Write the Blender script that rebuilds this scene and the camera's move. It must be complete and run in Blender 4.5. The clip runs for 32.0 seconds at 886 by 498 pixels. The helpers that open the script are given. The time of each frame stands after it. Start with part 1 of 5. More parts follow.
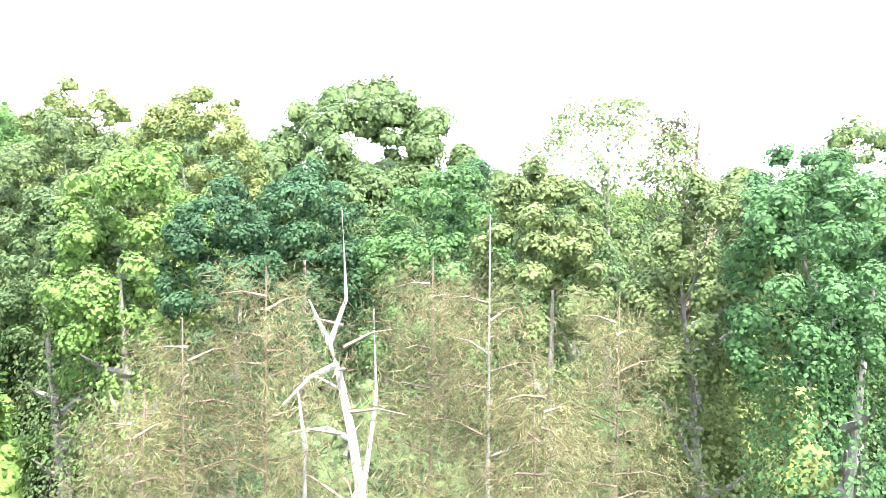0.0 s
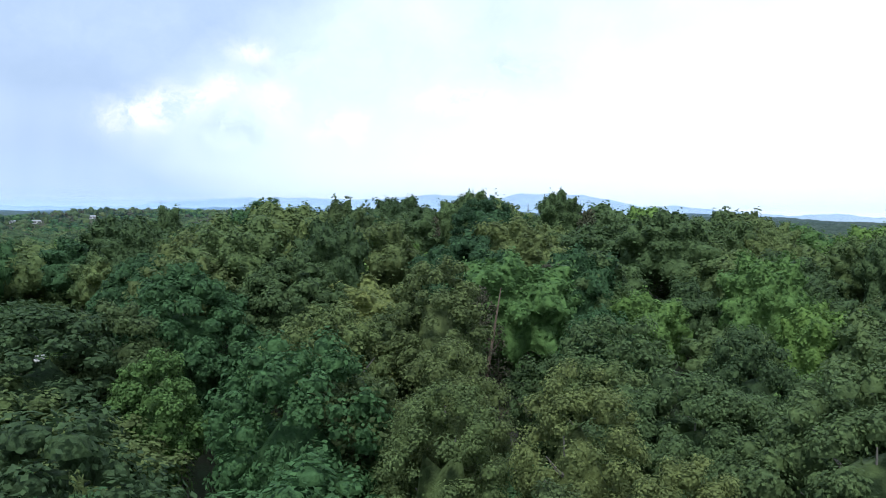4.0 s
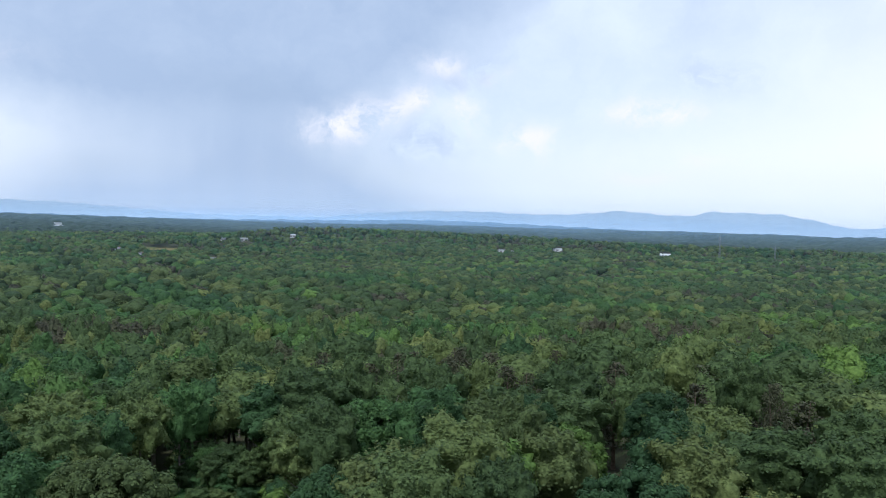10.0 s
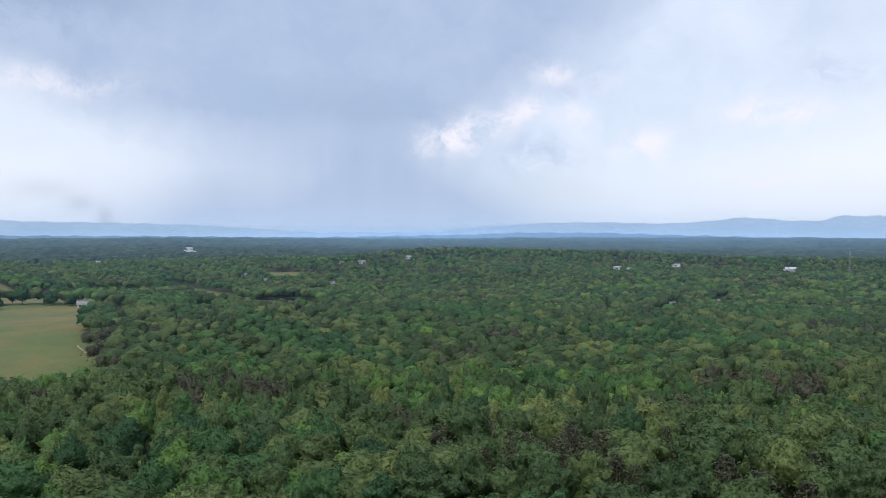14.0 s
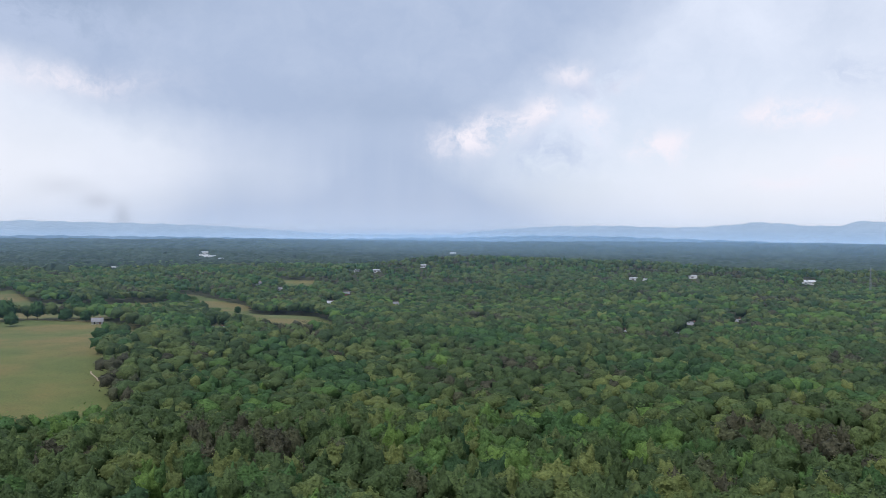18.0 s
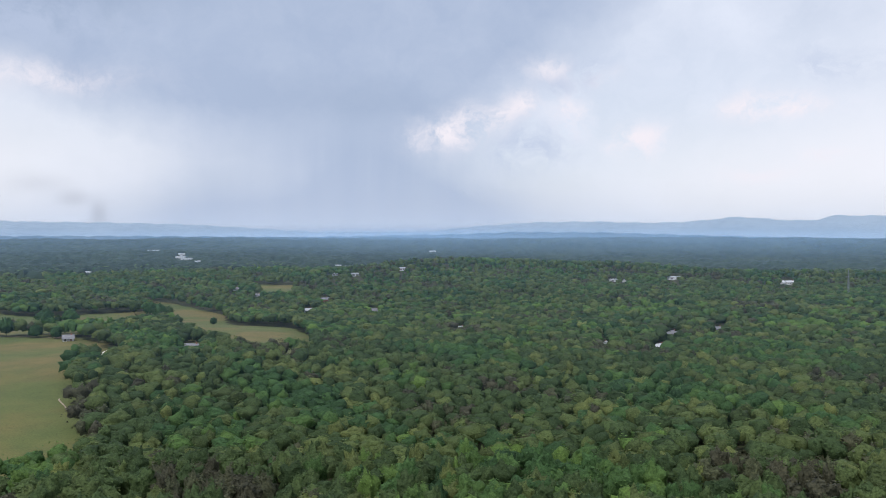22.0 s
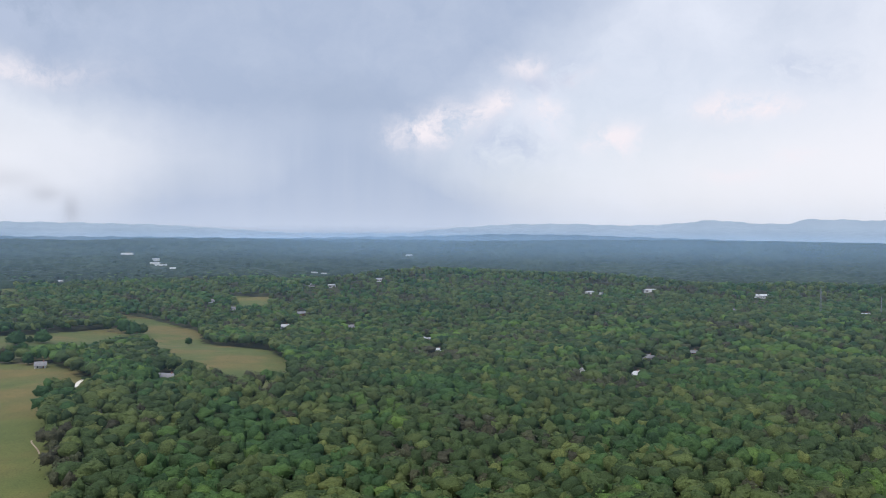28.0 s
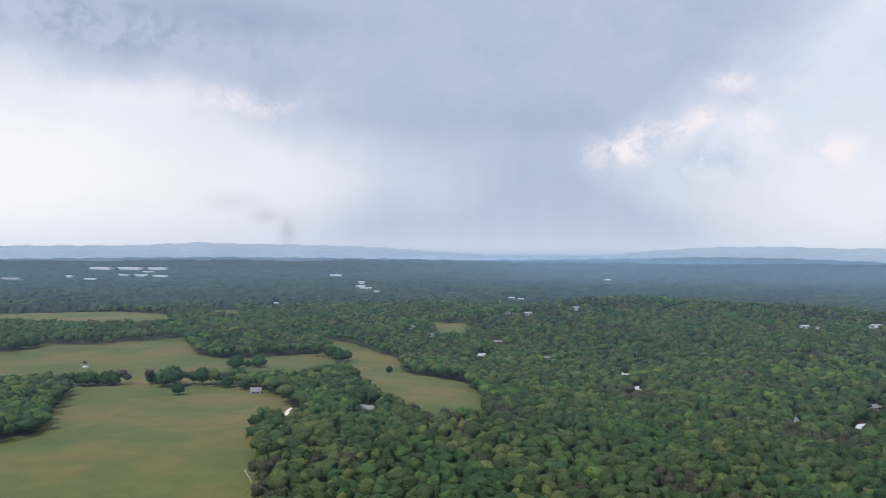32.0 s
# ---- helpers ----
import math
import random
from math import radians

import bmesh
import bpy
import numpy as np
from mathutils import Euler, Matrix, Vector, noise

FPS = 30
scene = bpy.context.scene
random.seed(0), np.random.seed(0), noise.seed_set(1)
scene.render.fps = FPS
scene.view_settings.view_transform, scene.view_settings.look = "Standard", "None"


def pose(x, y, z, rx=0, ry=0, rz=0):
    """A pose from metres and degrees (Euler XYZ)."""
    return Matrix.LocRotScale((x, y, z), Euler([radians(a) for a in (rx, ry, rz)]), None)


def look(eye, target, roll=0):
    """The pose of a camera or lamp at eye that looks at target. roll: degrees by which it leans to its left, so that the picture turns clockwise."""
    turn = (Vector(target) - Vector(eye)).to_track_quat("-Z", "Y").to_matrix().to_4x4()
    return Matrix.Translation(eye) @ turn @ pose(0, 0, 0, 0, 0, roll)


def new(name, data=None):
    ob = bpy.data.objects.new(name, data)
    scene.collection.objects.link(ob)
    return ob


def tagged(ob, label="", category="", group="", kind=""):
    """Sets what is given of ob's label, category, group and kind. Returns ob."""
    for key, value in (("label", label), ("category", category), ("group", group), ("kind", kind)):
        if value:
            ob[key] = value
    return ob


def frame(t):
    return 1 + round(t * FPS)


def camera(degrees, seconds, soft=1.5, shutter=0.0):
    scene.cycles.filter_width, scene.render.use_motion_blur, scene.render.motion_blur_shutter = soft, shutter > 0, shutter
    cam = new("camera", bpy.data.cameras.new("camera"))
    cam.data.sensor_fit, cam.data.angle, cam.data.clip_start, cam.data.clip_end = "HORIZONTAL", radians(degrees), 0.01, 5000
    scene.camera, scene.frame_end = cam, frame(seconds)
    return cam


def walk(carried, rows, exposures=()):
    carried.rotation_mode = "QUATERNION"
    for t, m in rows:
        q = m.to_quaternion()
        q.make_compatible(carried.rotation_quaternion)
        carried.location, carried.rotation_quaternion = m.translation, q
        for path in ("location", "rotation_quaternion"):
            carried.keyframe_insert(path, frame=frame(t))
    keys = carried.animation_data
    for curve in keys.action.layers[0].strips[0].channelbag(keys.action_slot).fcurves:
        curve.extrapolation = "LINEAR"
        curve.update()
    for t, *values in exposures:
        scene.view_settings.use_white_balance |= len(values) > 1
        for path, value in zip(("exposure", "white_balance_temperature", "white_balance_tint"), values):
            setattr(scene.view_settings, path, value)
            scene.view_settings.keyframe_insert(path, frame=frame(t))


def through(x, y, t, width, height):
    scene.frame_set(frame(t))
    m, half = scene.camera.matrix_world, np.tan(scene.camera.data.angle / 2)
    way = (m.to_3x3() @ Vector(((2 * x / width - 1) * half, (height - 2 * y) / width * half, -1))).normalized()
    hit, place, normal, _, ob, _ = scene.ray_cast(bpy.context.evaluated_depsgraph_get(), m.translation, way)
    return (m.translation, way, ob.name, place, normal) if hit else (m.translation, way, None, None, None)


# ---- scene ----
# Camera: a small drone that climbs almost straight up, turning now and then.
cam = camera(55.2, 32.0, soft=0.9)
# seconds, east, north, height, heading, pitch, lean
PATH = [
    (0, -0.00, -0.00, 13.58, 54.04, -0.88, -0.47),
    (0.5, 0.20, 0.22, 15.14, 54.41, -0.78, -0.16),
    (1, 0.40, 0.44, 16.70, 55.09, -1.26, 0.21),
    (1.5, 0.62, 0.63, 18.25, 55.85, -1.73, 0.65),
    (2, 0.76, 0.73, 19.79, 52.52, -2.07, 0.96),
    (2.5, 0.77, 0.68, 21.33, 39.27, -2.03, 0.37),
    (3, 0.69, 0.66, 22.85, 29.28, -2.13, -0.08),
    (3.5, 0.59, 0.76, 24.41, 25.32, -2.28, 0.01),
    (4, 0.61, 0.93, 25.96, 21.69, -2.38, 0.32),
    (4.5, 0.78, 0.99, 27.51, 17.48, -2.42, 0.41),
    (6.5, 1.16, 1.19, 34.20, 4.99, -2.59, 1.02),
    (7, 1.22, 1.27, 35.97, 2.97, -2.45, 0.82),
    (7.5, 1.21, 1.42, 37.81, 1.12, -2.29, 0.27),
    (8, 1.15, 1.60, 39.62, -0.74, -2.14, -0.03),
    (8.5, 1.16, 1.66, 41.35, -2.61, -2.03, -0.27),
    (9, 1.28, 1.49, 43.03, 0.10, -1.94, 0.06),
    (9.5, 1.33, 1.03, 44.64, 7.04, -1.83, 1.40),
    (10, 1.23, 0.33, 46.29, 9.28, -1.81, 1.58),
    (10.5, 1.09, -0.57, 47.95, 8.05, -1.75, 1.37),
    (11, 1.04, -1.58, 49.73, 6.80, -1.71, 1.08),
    (11.5, 1.12, -2.63, 51.54, 5.60, -1.68, 0.51),
    (12, 1.23, -3.65, 53.26, 4.28, -1.56, 0.41),
    (12.5, 1.27, -4.53, 54.94, 3.22, -1.46, 0.26),
    (13, 1.30, -5.25, 56.57, 2.43, -1.42, 0.23),
    (13.5, 1.39, -5.75, 58.12, 1.85, -1.23, 0.08),
    (14, 1.46, -5.97, 59.76, 1.53, -1.18, 0.02),
    (14.5, 1.44, -5.92, 61.49, 1.49, -1.18, 0.01),
    (16.5, 0.95, -4.55, 68.85, 1.35, -1.27, 0.46),
    (17, 0.91, -3.62, 70.71, 1.08, -1.19, 0.47),
    (17.5, 0.94, -2.22, 72.56, 0.81, -1.19, 0.46),
    (18, 1.02, -0.56, 74.38, 0.54, -1.20, 0.44),
    (18.5, 1.08, 1.18, 76.14, 0.27, -1.17, 0.42),
    (19, 1.14, 2.81, 77.79, -0.00, -1.12, 0.36),
    (19.5, 1.24, 4.22, 79.31, -1.57, -1.01, 0.17),
    (20, 1.40, 5.37, 80.75, -4.96, -0.87, -0.40),
    (20.5, 1.65, 6.25, 82.17, -9.85, -0.75, -0.71),
    (21, 1.93, 6.95, 83.66, -11.28, -0.82, -0.84),
    (21.5, 2.16, 7.52, 85.25, -4.87, -1.12, -0.31),
    (22, 2.30, 7.94, 86.91, 1.90, -1.55, -0.02),
    (22.5, 2.36, 8.33, 88.62, 3.43, -1.79, 0.06),
    (23, 2.35, 8.67, 90.38, 3.40, -1.88, 0.18),
    (23.5, 2.27, 8.86, 92.16, 3.43, -1.89, 0.10),
    (24, 2.14, 8.85, 93.96, 3.43, -1.90, 0.07),
    (24.5, 2.01, 8.72, 95.78, 3.44, -1.89, 0.06),
    (25, 1.88, 8.54, 97.60, 3.44, -1.86, 0.09),
    (25.5, 1.76, 8.43, 99.42, 3.44, -1.83, 0.11),
    (27.5, 1.34, 8.57, 106.46, 3.47, -1.72, 0.29),
    (28, 1.33, 8.98, 108.24, 3.49, -1.69, 0.28),
    (28.5, 1.44, 9.76, 110.05, 3.38, -1.67, 0.33),
    (29, 1.63, 10.80, 111.82, 2.84, -1.63, 0.29),
    (29.5, 1.85, 11.92, 113.51, 1.80, -1.60, 0.25),
    (30, 2.04, 12.91, 115.06, 0.01, -1.45, 0.28),
    (30.5, 2.14, 13.62, 116.45, -2.62, -1.15, 0.32),
    (31, 2.17, 14.05, 117.70, -5.67, -0.86, 0.27),
    (31.5, 2.15, 14.31, 118.86, -8.33, -0.59, 0.31),
    (32, 2.11, 14.51, 119.98, -9.81, -0.40, 0.37),
]


def drone(x, y, z, heading, pitch, lean):
    return Matrix.Translation((x, y, z)) @ pose(0, 0, 0, 90 + pitch, 0, -heading) @ pose(0, 0, 0, 0, 0, lean)


EXPOSURES = [(0, 3.5, 6300, 12), (0.5, 3.2, 6300, 12), (1.2, 2.65, 6300, 12), (2.0, 2.15, 6300, 12), (2.5, 1.75, 6250, 12), (3.0, 1.4, 6050, 9), (3.6, 0.75, 5880, 8), (4.5, 0.25, 5750, 7),
             (7, 0.16, 5720, 8), (10, 0.13, 5830, 9), (14, 0.05, 6030, 11), (19, 0.0, 6230, 13), (25, -0.03, 6320, 13), (32, -0.01, 6420, 13)]
walk(cam, [(t, drone(*row)) for t, *row in PATH], EXPOSURES)


# ---- world and sun ----
def build_sky():
    world = bpy.data.worlds.new("sky")
    world.use_nodes = True
    scene.world = world
    tree = world.node_tree
    tree.nodes.clear()
    link = tree.links.new

    def math_node(op, a, b=None, clamp=False):
        n = tree.nodes.new("ShaderNodeMath")
        n.operation, n.use_clamp = op, clamp
        for k, v in enumerate((a, b)):
            if v is None:
                continue
            if isinstance(v, (int, float)):
                n.inputs[k].default_value = v
            else:
                link(v, n.inputs[k])
        return n.outputs[0]

    def vector_node(op, a, b):
        n = tree.nodes.new("ShaderNodeVectorMath")
        n.operation = op
        for k, v in enumerate((a, b)):
            if isinstance(v, tuple):
                n.inputs[k].default_value = v
            else:
                link(v, n.inputs[k])
        return n.outputs["Value"] if op == "DOT_PRODUCT" else n.outputs[0]

    def noise_node(vector, scale, detail=5, rough=0.55):
        n = tree.nodes.new("ShaderNodeTexNoise")
        n.inputs["Scale"].default_value, n.inputs["Detail"].default_value, n.inputs["Roughness"].default_value = scale, detail, rough
        link(vector, n.inputs["Vector"])
        return n

    coord = tree.nodes.new("ShaderNodeTexCoord").outputs["Generated"]
    split = tree.nodes.new("ShaderNodeSeparateXYZ")
    link(coord, split.inputs[0])
    sx, sy, sz = split.outputs
    azimuth = math_node("MULTIPLY", math_node("ARCTAN2", sx, sy), 57.2958)
    height = math_node("MULTIPLY", math_node("ARCSINE", sz), 57.2958)
    both = tree.nodes.new("ShaderNodeCombineXYZ")
    link(azimuth, both.inputs[0]), link(height, both.inputs[1])
    plain = both.outputs[0]
    warp = noise_node(plain, 0.16, 6, 0.6)
    shift = vector_node("MULTIPLY", vector_node("SUBTRACT", warp.outputs["Color"], (0.5, 0.5, 0.5)), (6.0, 3.2, 0.0))
    place = vector_node("ADD", plain, shift)

    def cloud(az, el, wide, tall, amount, source=None):
        d = vector_node("MULTIPLY", vector_node("SUBTRACT", source or place, (az, el, 0)), (1 / wide, 1 / tall, 0))
        g = math_node("EXPONENT", math_node("MULTIPLY", vector_node("DOT_PRODUCT", d, d), -1.0))
        return math_node("MULTIPLY", g, amount)

    def mix(fac, a, b):
        n = tree.nodes.new("ShaderNodeMix")
        n.data_type = "RGBA"
        link(fac, n.inputs[0])
        for k, v in ((6, a), (7, b)):
            if isinstance(v, tuple):
                n.inputs[k].default_value = (*v, 1)
            else:
                link(v, n.inputs[k])
        return n.outputs[2]

    def total(parts):
        s = parts[0]
        for p in parts[1:]:
            s = math_node("ADD", s, p)
        return math_node("MINIMUM", math_node("MAXIMUM", s, 0.0), 1.0)

    air = tree.nodes.new("ShaderNodeTexSky")
    air.sky_type, air.sun_disc = "NISHITA", False
    air.sun_elevation, air.sun_rotation = radians(58), radians(215)
    dim = vector_node("MULTIPLY", air.outputs[0], (0.10, 0.10, 0.10))
    # thin white cover over the blue
    puffy = noise_node(place, 0.11, 6, 0.6).outputs[0]
    cover = math_node("ADD", math_node("MULTIPLY", puffy, 0.7), 0.42, True)
    colour = mix(cover, dim, (0.83, 0.88, 0.965))
    bright = total([cloud(-38, 4, 12, 5, 1.1), cloud(-18, 4.5, 9, 3.2, 0.3), cloud(24, 3, 12, 3.4, 0.55), cloud(42, 6, 12, 7, 0.8), cloud(70, 8, 25, 14, 0.9), cloud(-25, 9.6, 8, 1.0, 0.5)])
    colour = mix(bright, colour, (0.95, 0.945, 0.965))
    # the storm cell: a slate cloud whose lower edge climbs to the west, with a rain shaft below it
    parts = tree.nodes.new("ShaderNodeSeparateXYZ")
    link(place, parts.inputs[0])
    wa, we = parts.outputs[0], parts.outputs[1]
    edge = math_node("MAXIMUM", math_node("SUBTRACT", 6.1, math_node("MULTIPLY", math_node("ADD", wa, 17), 0.31)), 5.2)
    above = math_node("DIVIDE", math_node("SUBTRACT", we, math_node("SUBTRACT", edge, 1.1)), 3.6, True)
    east = math_node("ADD", math_node("MULTIPLY", math_node("SUBTRACT", we, 10), 1.3), 10.5)
    beside = math_node("DIVIDE", math_node("SUBTRACT", math_node("ADD", east, 1.2), wa), 8.0, True)
    billow = noise_node(place, 0.2, 7, 0.62).outputs[0]
    mass = math_node("MULTIPLY", math_node("MULTIPLY", above, beside), math_node("ADD", math_node("MULTIPLY", billow, 0.8), 0.44))
    stretch = vector_node("MULTIPLY", plain, (0.55, 0.035, 0.0))
    streak = noise_node(stretch, 1.0, 4, 0.6).outputs[0]
    shaft = math_node("MULTIPLY", total([cloud(-1.5, 0, 6.5, 7, 0.85), cloud(-8, 3, 9, 5, 0.22), cloud(-5, 5.5, 8, 3.5, 0.35), cloud(4, 0.5, 7, 2.6, 0.3), cloud(-14, 1, 5, 5, 0.42), cloud(-9, 0, 16, 1.8, 0.45), cloud(-3, 0, 11, 2.4, 0.35, plain)]), math_node("ADD", math_node("MULTIPLY", streak, 0.35), 0.72))
    storm = math_node("MINIMUM", math_node("ADD", mass, math_node("MULTIPLY", shaft, math_node("SUBTRACT", 1.0, mass))), 0.93)
    colour = mix(storm, colour, (0.415, 0.505, 0.66))
    shelf = total([cloud(-31, 13.6, 9, 2.0, 0.95), cloud(-21, 14.6, 6, 1.2, 0.45), cloud(-4, 8.2, 6, 1.6, 0.3)])
    colour = mix(shelf, colour, (0.32, 0.41, 0.55))
    # sunlit cloud heads in front of the storm
    ragged = math_node("MULTIPLY", math_node("SUBTRACT", noise_node(place, 0.55, 6, 0.65).outputs[0], 0.36), 4.5, True)
    puffs = math_node("MULTIPLY", total([cloud(2.0, 5.9, 2.2, 0.9, 1), cloud(4.6, 7.0, 2.0, 1.0, 1), cloud(6.8, 8.0, 1.2, 0.8, 0.9), cloud(10.2, 7.4, 1.2, 1.3, 0.9), cloud(9.0, 10.3, 2.0, 0.9, 0.8), cloud(14.8, 5.6, 1.7, 0.8, 1.2), cloud(23, 7.3, 2.6, 0.7, 1.4), cloud(-24, 9.2, 5, 0.7, 0.7), cloud(22.5, 3.4, 2, 0.4, 0.6), cloud(26, 4, 2, 0.4, 0.5), cloud(13, 9.8, 1.2, 0.6, 0.5)]), ragged)
    colour = mix(puffs, colour, (0.93, 0.885, 0.91))
    wisps = math_node("MULTIPLY", total([cloud(7.5, 5.2, 2.6, 1.4, 0.7), cloud(12.0, 10.4, 1.6, 1.0, 0.7), cloud(9.3, 9.3, 1.6, 0.7, 0.6), cloud(26.5, 10, 2.2, 1.2, 0.5), cloud(-36, 13.5, 9, 2.6, 0.8), cloud(-24, 12.5, 8, 1.6, 0.5)]), ragged)
    colour = mix(wisps, colour, (0.52, 0.60, 0.75))
    smoke = total([cloud(-20.2, 0.6, 0.5, 0.9, 0.45, plain), cloud(-21.6, 1.7, 0.9, 0.5, 0.3, plain), cloud(-23.6, 2.6, 1.8, 0.6, 0.16, plain)])
    colour = mix(smoke, colour, (0.24, 0.25, 0.29))
    # haze low over the land
    low = math_node("EXPONENT", math_node("MULTIPLY", math_node("MAXIMUM", height, 0.0), -0.6))
    colour = mix(math_node("MULTIPLY", low, 0.45), colour, (0.72, 0.80, 0.92))
    # an overcast sky: brighter towards the zenith
    rise = tree.nodes.new("ShaderNodeMapRange")
    rise.interpolation_type = "SMOOTHSTEP"
    link(height, rise.inputs["Value"])
    for key, value in (("From Min", 17), ("From Max", 70), ("To Min", 1.0), ("To Max", 1.8)):
        rise.inputs[key].default_value = value
    back = tree.nodes.new("ShaderNodeBackground")
    link(colour, back.inputs[0])
    link(rise.outputs[0], back.inputs[1])
    out = tree.nodes.new("ShaderNodeOutputWorld")
    link(back.outputs[0], out.inputs[0])


build_sky()
sun_data = bpy.data.lights.new("sun", "SUN")
sun_data.energy, sun_data.angle, sun_data.color = 2.8, radians(5), (1.0, 0.96, 0.9)
sun = new("sun", sun_data)
sun.matrix_world = look((300 * math.sin(radians(215)), 300 * math.cos(radians(215)), 480), (0, 0, 0))


# ---- materials ----
class Shade:
    """A node material, written step by step."""

    def __init__(self, name, rough=0.8, metal=0.0):
        self.m = bpy.data.materials.new(name)
        self.m.use_nodes = True
        self.t = self.m.node_tree
        self.b = self.t.nodes["Principled BSDF"]
        self.b.inputs["Roughness"].default_value, self.b.inputs["Metallic"].default_value = rough, metal
        self.b.inputs["Specular IOR Level"].default_value = 0.25

    def put(self, kind, **values):
        n = self.t.nodes.new(kind)
        for k, v in values.items():
            self.feed(n, k, v)
        return n

    def feed(self, n, k, v):
        sock = n.inputs[k.replace("_", " ")]
        if hasattr(v, "links"):
            self.t.links.new(v, sock)
        elif isinstance(v, tuple) and len(v) == 3 and sock.type == "RGBA":
            sock.default_value = (*v, 1)
        else:
            sock.default_value = v

    def where(self):
        return self.put("ShaderNodeNewGeometry").outputs["Position"]

    def noise(self, scale, detail=4.0, vector=None):
        return self.put("ShaderNodeTexNoise", Scale=scale, Detail=detail, Vector=vector or self.where()).outputs[0]

    def ramp(self, fac, *stops):
        n = self.put("ShaderNodeValToRGB", Fac=fac)
        while len(n.color_ramp.elements) < len(stops):
            n.color_ramp.elements.new(0.5)
        for e, (p, c) in zip(n.color_ramp.elements, stops):
            e.position, e.color = p, (*c, 1)
        return n.outputs[0]

    def blend(self, fac, a, b, how="MIX"):
        n = self.t.nodes.new("ShaderNodeMix")
        n.data_type, n.blend_type = "RGBA", how
        for k, v in ((0, fac), (6, a), (7, b)):
            if hasattr(v, "links"):
                self.t.links.new(v, n.inputs[k])
            elif k == 0:
                n.inputs[k].default_value = v
            else:
                n.inputs[k].default_value = (*v, 1)
        return n.outputs[2]

    def colour(self, socket):
        self.feed(self.b, "Base Color", socket)
        return self

    def bump(self, fac, strength=0.5, distance=0.02):
        n = self.put("ShaderNodeBump", Height=fac, Strength=strength, Distance=distance)
        self.t.links.new(n.outputs[0], self.b.inputs["Normal"])
        return self


def leaf_material(name, dark, mid, light, through=0.3):
    """Foliage: the tone of each tree, then of each spray of leaves."""
    s = Shade(name, 0.72)
    s.b.inputs["Specular IOR Level"].default_value = 0.15
    per_tree = s.put("ShaderNodeAttribute")
    per_tree.attribute_name = "tone"
    shared = s.put("ShaderNodeMath", Value=per_tree.outputs["Fac"])
    shared.operation = "LESS_THAN"
    shared.inputs[1].default_value = 1.5
    whole = s.put("ShaderNodeMath", Value=s.put("ShaderNodeObjectInfo").outputs["Random"])
    whole.operation = "MULTIPLY_ADD"
    s.t.links.new(shared.outputs[0], whole.inputs[1]), s.t.links.new(per_tree.outputs["Fac"], whole.inputs[2])
    wrapped = s.put("ShaderNodeMath", Value=whole.outputs[0])
    wrapped.operation = "FRACT"
    tree_tone = s.ramp(wrapped.outputs[0], (0.0, dark), (0.5, mid), (1.0, light))
    island = s.put("ShaderNodeNewGeometry").outputs["Random Per Island"]
    leaf = s.ramp(island, (0.0, (0.78, 0.8, 0.78)), (0.55, (1, 1, 1)), (1.0, (1.22, 1.2, 1.12)))
    grain = s.ramp(s.noise(1.7, 5), (0.32, (0.68, 0.7, 0.68)), (0.66, (1.28, 1.26, 1.2)))
    base = s.blend(1.0, s.blend(1.0, tree_tone, leaf, "MULTIPLY"), grain, "MULTIPLY")
    s.colour(base)
    s.bump(s.noise(1.1, 4), 0.9, 0.55)
    glow = s.put("ShaderNodeBsdfTranslucent", Color=base)
    mixed = s.put("ShaderNodeMixShader", Fac=through)
    s.t.links.new(s.b.outputs[0], mixed.inputs[1]), s.t.links.new(glow.outputs[0], mixed.inputs[2])
    s.t.links.new(mixed.outputs[0], s.t.nodes["Material Output"].inputs[0])
    return s.m


def bark_material(name, a, b):
    s = Shade(name, 0.9)
    n = s.noise(3.0, 6)
    return s.colour(s.ramp(n, (0.3, a), (0.7, b))).bump(n, 0.6, 0.05).m


OAK_LEAF = leaf_material("oak_leaf", (0.045, 0.076, 0.032), (0.071, 0.110, 0.043), (0.110, 0.146, 0.052), 0.38)
MAPLE_LEAF = leaf_material("maple_leaf", (0.035, 0.074, 0.034), (0.056, 0.116, 0.042), (0.112, 0.185, 0.046), 0.38)
HICKORY_LEAF = leaf_material("hickory_leaf", (0.062, 0.093, 0.037), (0.093, 0.123, 0.046), (0.138, 0.168, 0.057), 0.38)
PINE_NEEDLE = leaf_material("pine_needle", (0.050, 0.051, 0.034), (0.062, 0.062, 0.039), (0.064, 0.075, 0.040), 0.15)
DRY_NEEDLE = leaf_material("dry_needle", (0.105, 0.078, 0.045), (0.115, 0.100, 0.050), (0.09, 0.11, 0.05), 0.3)
GREY_BARK = bark_material("grey_bark", (0.1, 0.09, 0.078), (0.24, 0.22, 0.19))
BROWN_BARK = bark_material("brown_bark", (0.09, 0.065, 0.05), (0.2, 0.15, 0.11))
PALE_BARK = bark_material("pale_bark", (0.12, 0.11, 0.1), (0.27, 0.255, 0.235))


def ground_material():
    s = Shade("forest_floor", 0.95)
    n = s.noise(0.35, 6)
    f = s.noise(5.0, 5)
    c = s.ramp(n, (0.3, (0.045, 0.038, 0.024)), (0.55, (0.05, 0.055, 0.026)), (0.75, (0.04, 0.065, 0.024)))
    return s.colour(s.blend(0.5, c, s.ramp(f, (0.3, (0.5, 0.5, 0.5)), (0.7, (1.3, 1.3, 1.2))), "MULTIPLY")).bump(f, 0.7, 0.1).m


